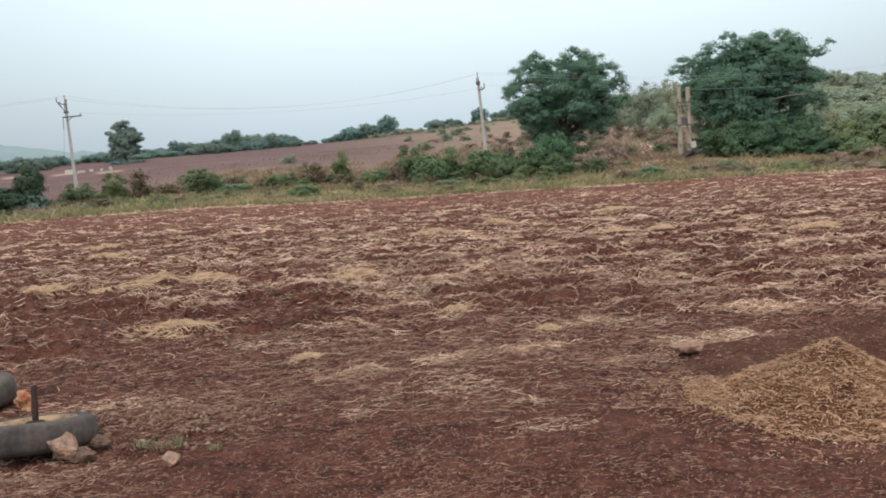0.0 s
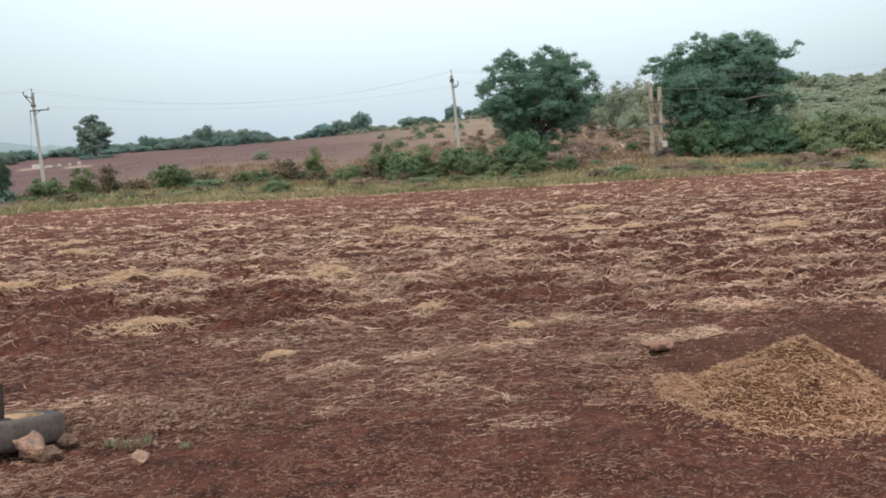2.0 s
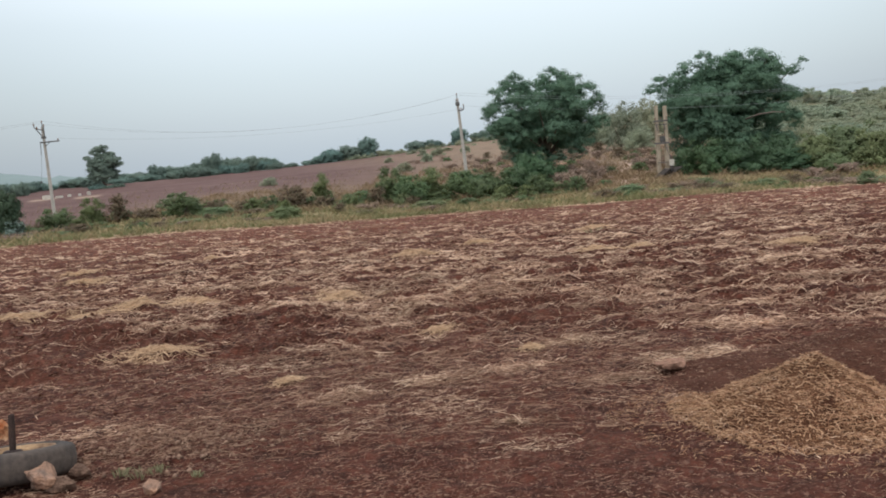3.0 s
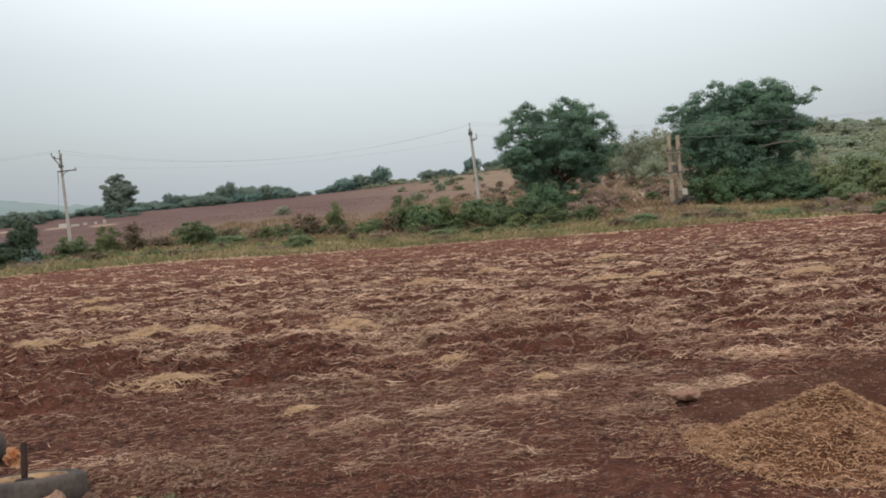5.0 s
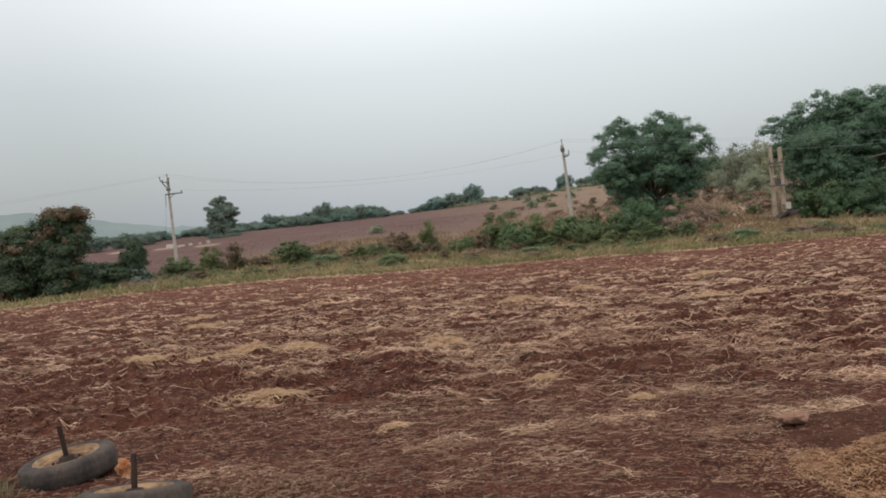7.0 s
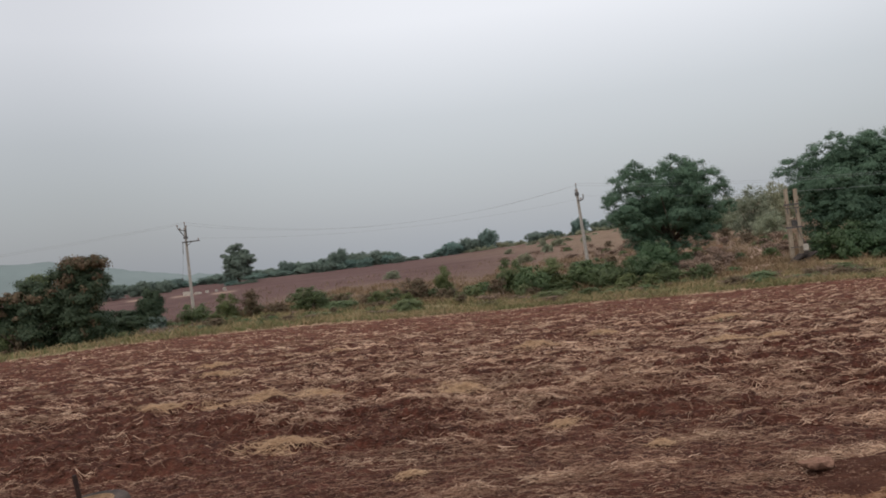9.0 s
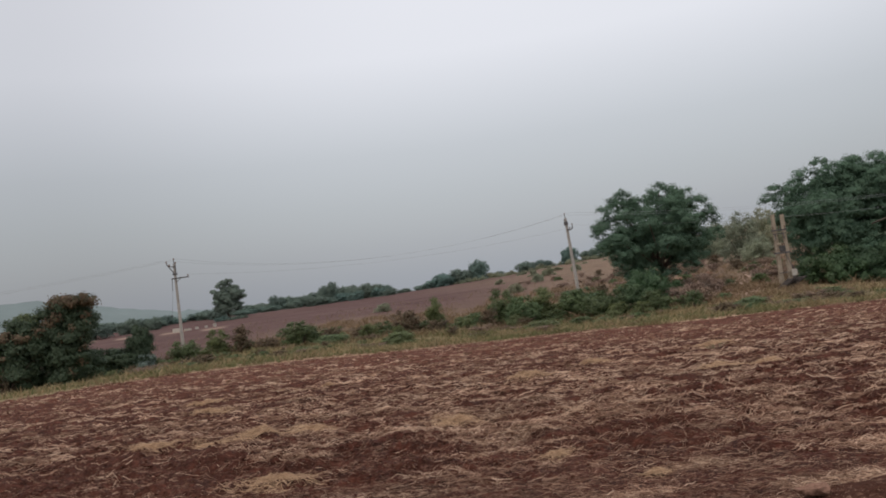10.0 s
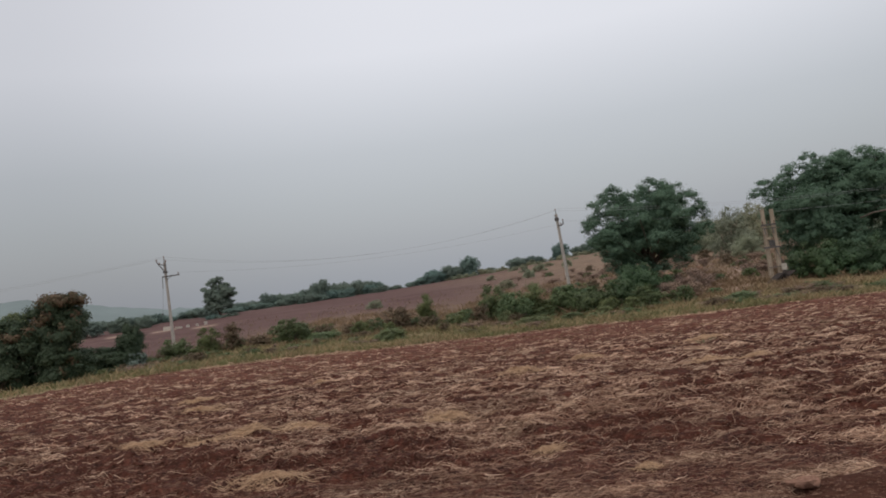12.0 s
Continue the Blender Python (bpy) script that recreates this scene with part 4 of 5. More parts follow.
# ---- twin-pole transformer stand ----
def transformer_stand():
    bearing, r = 16.9, 82
    x, y, z = spot(bearing, r)
    top = 1.5 + r * math.tan(radians(1.95)) - z
    root = new("transformer_stand")
    root.matrix_basis = Matrix.Translation((x, y, z)) @ Matrix.Rotation(radians(-bearing), 4, "Z")
    for s, high in ((-0.40, top + 0.08), (0.40, top)):
        bm = bmesh.new()
        add_tube(bm, [(s, 0, -0.5), (s, 0, high * 0.5), (s, 0, high)], [0.24, 0.215, 0.19], 4)
        part("post", bm, POST_TAN, root, "weathered tan concrete post")
    for h, wide, thick in ((0.79, 1.35, 0.13), (0.74, 1.15, 0.07), (0.475, 1.40, 0.15), (0.20, 1.05, 0.06)):
        bm = bmesh.new()
        add_box(bm, (0, -0.28, top * h), (wide, 0.1, thick), 0, 0.01)
        part("crossbar", bm, STEEL, root, "grey steel crossbar")
    for dx in (-0.5, 0.0, 0.5):
        insulator(root, (dx, -0.28, top * 0.79 + 0.06), 0.32)
    for dx in (-0.42, 0.30):  # fuse carriers between the bars
        steel("fuse_carrier", [(dx, -0.34, top * 0.74), (dx + 0.06, -0.40, top * 0.66)], 0.04, root, "dark fuse carrier")
    bm = bmesh.new()
    add_box(bm, (0.08, -0.10, top * 0.475 + 0.38), (0.52, 0.44, 0.56), 0, 0.05)
    tank = part("tank", bm, STEEL, root, "grey transformer tank")
    for k in range(5):
        bm = bmesh.new()
        add_box(bm, (-0.10 + 0.09 * k, -0.35, top * 0.475 + 0.38), (0.03, 0.08, 0.45))
        part("fin", bm, STEEL, tank)
    for dx in (-0.08, 0.10, 0.28):
        insulator(root, (dx, -0.14, top * 0.475 + 0.64), 0.26)
    bm = bmesh.new()
    add_tube(bm, [(-0.30, -0.2, top * 0.475 + 0.78), (-0.02, -0.2, top * 0.475 + 0.80)], [0.11, 0.11], 10)
    part("oil_drum", bm, POST_TAN, root, "rusty tan oil drum")
    bm = bmesh.new()
    add_box(bm, (0.80, -0.40, top * 0.19), (0.46, 0.30, 0.62), 0, 0.03)
    box = part("switch_box", bm, LIMEWASH, root, "pale switch box")
    bm = bmesh.new()
    add_box(bm, (0.80, -0.565, top * 0.19), (0.36, 0.02, 0.50), 0, 0.006)
    part("box_door", bm, LIMEWASH, box)
    for dx in (0.64, 0.96):
        steel("leg", [(dx, -0.40, -0.2), (dx, -0.40, top * 0.19 - 0.30)], 0.03, root, "thin steel leg")
    steel("cable", [(0.30, -0.30, top * 0.45), (0.52, -0.36, top * 0.34), (0.78, -0.42, top * 0.19 + 0.30)], 0.03, root, "black cable")
    return tagged(root, "twin tan concrete posts carrying crossbars and a transformer", "transformer")


transformer_stand()

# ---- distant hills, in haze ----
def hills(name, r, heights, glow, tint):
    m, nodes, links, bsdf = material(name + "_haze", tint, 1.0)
    # haze is put into the hills as a faint emission, paler than their tint
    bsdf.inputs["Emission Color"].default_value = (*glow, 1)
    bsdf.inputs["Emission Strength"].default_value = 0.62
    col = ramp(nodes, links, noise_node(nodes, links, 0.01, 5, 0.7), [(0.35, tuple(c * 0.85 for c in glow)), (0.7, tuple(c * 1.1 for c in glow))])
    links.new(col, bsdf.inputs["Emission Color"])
    az = np.linspace(-62, 40, 240)
    h = np.interp(az, [a for a, _ in heights], [e for _, e in heights]) + 0.34 * (fbm(az * 1.3, az * 0 + r, 7, 4) - 0.5)
    top = 1.5 + r * np.tan(np.radians(h))
    x, y = r * np.sin(np.radians(az)), r * np.cos(np.radians(az))
    rows = [np.stack([x * k, y * k, z], -1) for k, z in ((0.93, np.full_like(top, -20)), (0.97, top * 0.55), (1.0, top), (1.05, np.full_like(top, -20)))]
    n = len(az)
    v = np.concatenate(rows)
    i, j = np.meshgrid(np.arange(3), np.arange(n - 1), indexing="ij")
    f = np.stack([i * n + j, i * n + j + 1, (i + 1) * n + j + 1, (i + 1) * n + j], -1).reshape(-1, 4)
    return tagged(new(name, mesh_of(name, v, f, m, True)), "distant wooded hills pale in haze", "hills", kind="structure")


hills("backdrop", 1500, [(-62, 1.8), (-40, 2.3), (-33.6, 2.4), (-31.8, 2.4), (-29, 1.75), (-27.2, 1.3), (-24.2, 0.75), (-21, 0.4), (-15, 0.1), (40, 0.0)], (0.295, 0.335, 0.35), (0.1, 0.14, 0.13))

# ---- straw, clods and chaff over the near field ----
def fan(n, near, far, left=-41, right=38):
    """Points over the near field, thinning out with distance."""
    a = np.radians(rng.uniform(left, right, n))
    r = 1 / (1 / far + (1 / near - 1 / far) * rng.random(n))
    return r * np.sin(a), r * np.cos(a), r


def inside_field(x, y):
    return y < verge_y(x) - 0.1


def trodden(x, r):
    """How bare the dug and trodden ground beside the wheels is."""
    w = 2.4 * smooth(-2.8, -4.4, x)
    return smooth(9.6 + w, 8.0 + w, r) * smooth(-0.6, -1.6, x)


def patchiness(x, y):
    """How thick the straw lies: broad drifts, rows along the field and small gaps."""
    drift = fbm(x * 0.22, y * 0.22, 131, 3)
    row = fbm(x * 0.45, y * 2.2, 141, 3)
    small = fbm(x * 2.0, y * 5.5, 151, 2)
    r = np.hypot(x, y)
    base = 0.12 * drift + 0.29 * row + 0.59 * small
    return base + 0.045 * smooth(13, 30, r) - 0.07 * smooth(8.5, 6.0, r) - 0.12 * smooth(5.8, 4.6, r) - 0.20 * trodden(x, r) - 0.08 * smooth(15, 9, r) * smooth(1.0, 2.4, x)


def strew(name, x, y, r, per, spread, length, width, mat, label, above=0.03):
    """Stalks in tufts round the points; per and spread may differ from tuft to tuft."""
    n = len(x)
    k = np.repeat(np.arange(n), per)
    m = len(k)
    grow = np.clip(r[k] / 8, 0.6, 6.0)
    reach = np.broadcast_to(spread, n)[k] * grow**0.7
    lay = (rng.normal(0, 0.55, n)[k] + rng.normal(0, 0.6, m)) * np.clip(14 / r[k], 0.9, 1.7)
    px = x[k] + rng.normal(0, 1, m) * reach
    py = y[k] + rng.normal(0, 1, m) * reach * 0.45
    L = length * (0.3 + 1.15 * rng.random(m) ** 2) * grow**0.2
    dx, dy = np.cos(lay) * L / 2, 0.75 * np.sin(lay) * L / 2
    z = height(px, py) + 0.004 + above * rng.random(m) ** 2 * grow**0.5
    tilt = rng.normal(0, 0.05, m) * L
    base = np.stack([px - dx, py - dy, z - tilt], -1)
    tip = np.stack([px + dx, py + dy, z + tilt], -1)
    base[:, 2] = np.maximum(base[:, 2], height(base[:, 0], base[:, 1]) + 0.003)
    tip[:, 2] = np.maximum(tip[:, 2], height(tip[:, 0], tip[:, 1]) + 0.003)
    lift = np.stack([rng.normal(0, 0.10, m) * L, rng.normal(0, 0.14, m) * L, 0.03 * L * rng.random(m)], -1)
    w = width * (0.6 + 0.8 * rng.random(m)) * np.clip(r[k] / 5.5, 0.8, 7.0)
    me = blades(name, base, tip, w, mat, lift)
    return tagged(new(name, me), label, "straw", kind="stuff")


# thin litter nearly everywhere
x, y, r = fan(38000, 4.2, 57.5)
keep = inside_field(x, y) & (rng.random(len(x)) < 0.12 + 0.05 * smooth(8, 14, r) + 0.8 * smooth(0.40, 0.60, patchiness(x, y)))
strew("straw_litter", x[keep], y[keep], r[keep], 2, 0.06, 0.10, 0.0034, STRAW, "dull dry straw thinly strewn on ploughed soil", 0.02)
# fine dusty bits all over the worked soil
x, y, r = fan(24000, 5.2, 48)
keep = inside_field(x, y) & (rng.random(len(x)) < 0.25 + 0.75 * smooth(0.36, 0.56, fbm(x * 1.1, y * 2.4, 175, 3)))
strew("dusty_litter", x[keep], y[keep], r[keep], 2, 0.08, 0.060, 0.0042, CHIP, "fine dusty bits of stalk on ploughed soil", 0.012)
# tufts of many sizes, drawn together in rows
for mat, tries, lo, hi, label in ((STRAW, 7000, 0.46, 0.60, "dull straw tufts in streaks on ploughed soil"), (STRAW_PALE, 3200, 0.50, 0.64, "pale straw tufts in streaks on ploughed soil")):
    x, y, r = fan(tries, 4.0, 57.5)
    keep = inside_field(x, y) & (rng.random(len(x)) < smooth(lo, hi, patchiness(x, y)))
    x, y, r = x[keep], y[keep], r[keep]
    size = 0.022 + 0.085 * rng.random(len(x)) ** 2.5
    strew("straw_tufts", x, y, r, np.clip((size * 330).astype(int), 7, 34), size, 0.15, 0.0052, mat, label, 0.045)
# wisps drawn out along the rows: short broken stalks, loosely gathered
for mat, tries, lo, hi, label in ((STRAW, 9000, 0.42, 0.58, "dull broken straw in wisps on ploughed soil"), (STRAW_PALE, 9500, 0.46, 0.59, "pale broken straw in wisps on ploughed soil")):
    x, y, r = fan(tries, 4.4, 56.5)
    keep = inside_field(x, y) & (rng.random(len(x)) < smooth(lo, hi, patchiness(x, y)))
    x, y, r = x[keep], y[keep], r[keep]
    reach = (0.05 + 0.16 * rng.random(len(x)) ** 2) * np.clip(r / 8, 0.7, 5.0) ** 0.6
    k = np.repeat(np.arange(len(x)), 5 + (14 * rng.random(len(x)) ** 2).astype(int))
    m = len(k)
    L = (0.05 + 0.15 * rng.random(m) ** 2) * np.clip(r[k] / 8, 0.8, 3.0) ** 0.35
    px, py = x[k] + rng.normal(0, 1, m) * reach[k], y[k] + rng.normal(0, 0.4, m) * reach[k]
    wide = 0.0040 * (0.6 + 0.8 * rng.random(m)) * np.clip(r[k] / 5.5, 0.8, 7.0)
    lay = (rng.normal(0, 0.35, len(x))[k] + rng.normal(0, 0.5, m)) * np.clip(14 / r[k], 0.9, 1.8)
    tagged(new("straw_wisps", strands("straw_wisps", px, py, height, lay, L, wide, mat, 0.05, 0.3, 3)), label, "straw", kind="stuff")
# long curling stalks in a loose mesh over the worked soil
for mat, tries, near, away, label in ((STRAW, 19000, 5.8, 30, "long curling stalks in a loose mesh on ploughed soil"), (STRAW_PALE, 5000, 6.2, 34, "pale curling stalks in a loose mesh on ploughed soil")):
    x, y, r = fan(tries, near, away)
    mesh_gap = 0.5 * fbm(x * 1.3, y * 3.4, 181, 2) + 0.5 * fbm(x * 4.0, y * 9.0, 183, 2)
    keep = inside_field(x, y) & (rng.random(len(x)) < (0.10 + 0.9 * smooth(0.46, 0.58, mesh_gap)) * (1 - 0.75 * trodden(x, r)) * (0.25 + 0.75 * smooth(6.0, 9.5, r)) * smooth(away, 0.6 * away, r))
    x, y, r = x[keep], y[keep], r[keep]
    m = len(x)
    L = (0.07 + 0.22 * rng.random(m) ** 2) * np.clip(r / 9, 0.75, 2.0) ** 0.6
    wide = 0.0040 * (0.6 + 0.7 * rng.random(m)) * np.clip(r / 6, 0.8, 4.5)
    tagged(new("straw_stalks", strands("straw_stalks", x, y, height, rng.normal(0, 0.55, m), L, wide, mat, 0.035, 0.42, 5)), label, "straw", kind="stuff")
# straw raked up against the grass along the field's edge
x = rng.uniform(-25, 34, 1700)
y = verge_y(x) - 0.2 - 2.2 * rng.random(1700) ** 1.4
keep = rng.random(1700) < 0.12 + 0.88 * smooth(0.42, 0.62, fbm(x * 0.35, y * 0.9, 187, 3))
x, y = x[keep], y[keep]
strew("edge_straw", x, y, np.hypot(x, y), 5, 0.10, 0.16, 0.0042, STRAW_PALE, "pale straw raked against the grass at the field's edge", 0.04)
# short curls and flakes trodden into the yard
for mat, tries, near, label in ((CHIP, 24000, 2.3, "short dusty stalks trodden into red soil"), (STRAW, 8000, 2.3, "short pale curls of straw on trodden soil"), (STRAW, 7500, 4.6, "short pale curls of straw on trodden soil"), (STRAW_PALE, 1700, 4.6, "short golden curls of straw on trodden soil")):
    x, y, r = fan(tries, near, 10.5)
    gap = 0.5 * fbm(x * 0.9, y * 1.5, 171, 3) + 0.5 * fbm(x * 2.6, y * 4.4, 173, 2)
    dug = smooth(9.6, 8.0, r) * smooth(4.9, 5.5, r) * smooth(-0.5, -1.5, x)
    keep = rng.random(len(x)) < (0.10 + 0.9 * smooth(0.43, 0.56, gap)) * (1 - 0.72 * dug)
    x, y, r = x[keep], y[keep], r[keep]
    m = len(x)
    L = (0.020 + (0.075 if near < 4 else 0.10) * rng.random(m) ** 2) * np.clip(r / 5, 0.7, 2)
    tagged(new("straw_curls", strands("straw_curls", x, y, height, rng.normal(0, 1.0, m), L, 0.0031 * (0.6 + 0.8 * rng.random(m)) * np.clip(r / 5, 0.7, 2), mat, 0.015, 0.4, 3)), label, "straw", kind="stuff")
# thin pale patches on the trodden ground
for cx, cy, sx, sy, count, mat in ((-2.2, 4.92, 0.24, 0.10, 110, STRAW_PALE), (-1.35, 6.35, 0.35, 0.12, 160, STRAW_PALE), (0.15, 5.05, 0.5, 0.45, 380, STRAW), (0.03, 4.85, 0.2, 0.2, 170, STRAW_PALE), (-1.5, 4.5, 0.3, 0.14, 220, STRAW), (-1.55, 4.45, 0.35, 0.16, 200, CHIP), (-1.75, 4.75, 0.35, 0.2, 350, STRAW), (-1.35, 4.75, 0.4, 0.25, 500, CHIP), (0.5, 3.98, 0.13, 0.06, 70, STRAW_PALE),
                                   (-1.95, 3.65, 0.3, 0.15, 420, STRAW), (-2.5, 3.75, 0.35, 0.15, 300, STRAW_PALE), (-0.6, 6.1, 0.7, 0.3, 260, STRAW), (0.7, 5.7, 0.5, 0.3, 200, STRAW), (-1.2, 6.7, 0.6, 0.2, 300, STRAW), (-3.4, 6.2, 0.7, 0.4, 120, STRAW)):
    x, y = rng.normal(cx, sx, count), rng.normal(cy, sy, count)
    strew("straw_patch", x, y, np.hypot(x, y), 3, 0.03, 0.075, 0.0026, mat, "thin patch of broken straw on trodden soil", 0.012)
x, y, r = fan(3500, 2.3, 50)
strew("loose_stalks", x, y, r, 1, 0.10, 0.085, 0.0026, STRAW, "single broken stalks scattered over the soil", 0.01)
x, y, r = fan(6000, 0.6, 14, -180, 180)
strew("chaff_litter", x, y, r, 2, 0.06, 0.020, 0.0046, CHIP, "tiny pale flakes on trodden red soil", 0.003)
x, y, r = fan(8000, 2.1, 10)
strew("chaff_litter", x, y, r, 2, 0.06, 0.020, 0.0046, CHIP, "tiny pale flakes on trodden red soil", 0.003)


def scatter_clods(n, near, far, low, high, label):
    """Angular lumps of soil, half sunk."""
    x, y, r = fan(n, near, far)
    keep = inside_field(x, y) & (rng.random(n) < smooth(5.6, 9.0, r) * 0.9)
    x, y, r = x[keep], y[keep], r[keep]
    n = len(x)
    s = (low + (high - low) * rng.random(n) ** 3) * np.clip(r / 10, 0.8, 1.4)
    u = np.array([[0, 0, 0.8], [1, 0, 0.1], [0.3, 0.95, 0.05], [-0.8, 0.6, 0.15], [-0.8, -0.6, 0.0], [0.3, -0.95, 0.12], [0.1, 0.1, -0.5]])
    f = np.array([[0, 1, 2], [0, 2, 3], [0, 3, 4], [0, 4, 5], [0, 5, 1], [6, 2, 1], [6, 3, 2], [6, 4, 3], [6, 5, 4], [6, 1, 5]])
    v = u[None] * (1 + 0.35 * rng.normal(size=(n, 7, 3)))
    a = rng.uniform(0, 6.28, n)
    c, d = np.cos(a)[:, None], np.sin(a)[:, None]
    v = np.stack([v[..., 0] * c - v[..., 1] * d, v[..., 0] * d + v[..., 1] * c, v[..., 2]], -1) * (s / 2)[:, None, None]
    v[..., 0] *= 1.25
    v += np.stack([x, y, height(x, y) + 0.1 * s], -1)[:, None]
    faces = (np.arange(n)[:, None, None] * 7 + f).reshape(-1, 3)
    return tagged(new("soil_clods", mesh_of("soil_clods", v.reshape(-1, 3), faces, CLOD)), label, "clods", kind="stuff")


def scatter_crumbs(n, near, far, mat, most, label):
    """Small crumbs of soil on the trodden ground."""
    x, y, r = fan(n, near, far)
    s = (0.005 + (most - 0.005) * rng.random(n) ** 3) * np.clip(r / 5, 0.8, 2.0)
    u = np.array([[0, 0, 0.75], [1, 0, -0.1], [0, 0.9, -0.1], [-0.9, 0, -0.1], [0, -1, -0.1]])
    f = np.array([[0, 1, 2], [0, 2, 3], [0, 3, 4], [0, 4, 1]])
    v = u[None] * (1 + 0.3 * rng.normal(size=(n, 5, 3))) * s[:, None, None]
    v += np.stack([x, y, height(x, y)], -1)[:, None]
    faces = (np.arange(n)[:, None, None] * 5 + f).reshape(-1, 3)
    return tagged(new("soil_crumbs", mesh_of("soil_crumbs", v.reshape(-1, 3), faces, mat)), label, "crumbs", kind="stuff")


scatter_crumbs(40000, 2.2, 14, CRUMB, 0.018, "fine crumbs of red soil on trodden ground")
x, y = rng.normal(-1.5, 0.36, 640), rng.normal(4.5, 0.20, 640)
s = 0.006 + 0.016 * rng.random(640) ** 2
u = np.array([[0.1, 0, 0.8], [1, 0, 0.0], [0.2, 0.9, 0.15], [-0.9, 0.3, 0.0], [-0.2, -1, 0.1], [0, 0, -0.4]])
v = u[None] * (1 + 0.35 * rng.normal(size=(640, 6, 3))) * s[:, None, None] + np.stack([x, y, height(x, y) + 0.2 * s], -1)[:, None]
f = np.array([[0, 1, 2], [0, 2, 3], [0, 3, 4], [0, 4, 1], [5, 2, 1], [5, 3, 2], [5, 4, 3], [5, 1, 4]])
tagged(new("dusty_clods", mesh_of("dusty_clods", v.reshape(-1, 3), (np.arange(640)[:, None, None] * 6 + f).reshape(-1, 3), CHIP)), "dusty pinkish clods crumbled beside the tyre", "clods", kind="stuff")
scatter_clods(24000, 3.0, 57, 0.016, 0.062, "dark red-brown clods turned up by the plough")
scatter_clods(30000, 4.5, 26, 0.012, 0.045, "small dark crumbled clods between the straw")


# ---- heaps of straw left on the field ----
def straw_heap(x, y, wide, tall, seed, mat=None):
    """A flattened heap of tangled stalks."""
    g = np.random.default_rng(seed)
    mat = mat or STRAW_PALE
    z = float(height(x, y))
    tall *= 0.55
    root = new("straw_heap")
    root.location = (x, y, z)
    n = int(110 + 260 * wide)
    d = np.minimum(np.abs(g.normal(0, 0.52, n)), 1.7)
    a = g.uniform(0, 6.28, n)
    px, py = d * np.cos(a) * wide / 2, d * np.sin(a) * wide / 2 * 0.75

    def surface(qx, qy):
        k = np.hypot(qx, qy / 0.75) / (wide / 2)
        return height(x + qx, y + qy) - z + tall * np.clip(1 - k**1.5, 0, 1) * (0.45 + 0.9 * value_noise(qx * 9 + seed, qy * 9, seed))

    size = max(1.0, math.hypot(x, y) / 7)
    L = (0.08 + 0.24 * g.random(n) ** 1.5) * min(1.2, 0.3 + wide)
    bunch = part("straw", strands("straw", px, py, surface, g.normal(0, 0.8, n), L, 0.0042 * size * (0.6 + 0.8 * g.random(n)), mat, 0.02 + 0.5 * tall, 0.5), mat, root)
    tagged(bunch, kind="stuff")
    bm = bmesh.new()
    rows = []
    for i in range(7):
        k = i / 6
        ring = []
        for j in range(18):
            b = 2 * math.pi * j / 18
            w = 0.10 * k * (0.85 + 0.3 * float(value_noise(3 * math.cos(b) + seed, 3 * math.sin(b), seed)))
            qx, qy = w * wide * math.cos(b), 0.75 * w * wide * math.sin(b)
            ring.append(bm.verts.new((qx, qy, float(height(x + qx, y + qy)) - z - 0.02 + 0.6 * tall * (1 - k**1.5) * (0.7 + 0.5 * g.random()))))
        rows.append(ring)
    for lo, hi in zip(rows, rows[1:]):
        for j in range(18):
            bm.faces.new((lo[j], hi[j], hi[(j + 1) % 18], lo[(j + 1) % 18]))
    part("matted_core", bm, STRAW_MAT, root)
    return tagged(root, "small heap of pale tangled straw on ploughed soil", "straw heap", "straw heaps")


for k, (hx, hy, wide, tall) in enumerate([(-1.08, 10.06, 0.85, 0.15), (-2.54, 7.4, 0.95, 0.07), (-3.95, 10.9, 0.9, 0.10), (-3.15, 11.1, 0.9, 0.08), (-6.61, 15.95, 0.9, 0.12), (-5.33, 20.6, 0.45, 0.16), (-1.06, 5.77, 0.24, 0.045),
                                          (2.9, 13.7, 0.75, 0.08), (3.6, 13.6, 0.6, 0.08), (-5.4, 10.9, 0.85, 0.08), (-0.25, 16.0, 1.0, 0.14), (0.07, 7.34, 0.35, 0.05), (0.76, 6.18, 0.2, 0.04), 
                                          (-4.57, 10.6, 0.7, 0.07), (1.2, 18.5, 0.9, 0.1), (5.6, 12.0, 0.9, 0.08), (-8.0, 19.0, 1.0, 0.1), (4.2, 20.0, 1.1, 0.1)]):
    straw_heap(hx, hy, wide, tall, 200 + k, STRAW_GOLD)


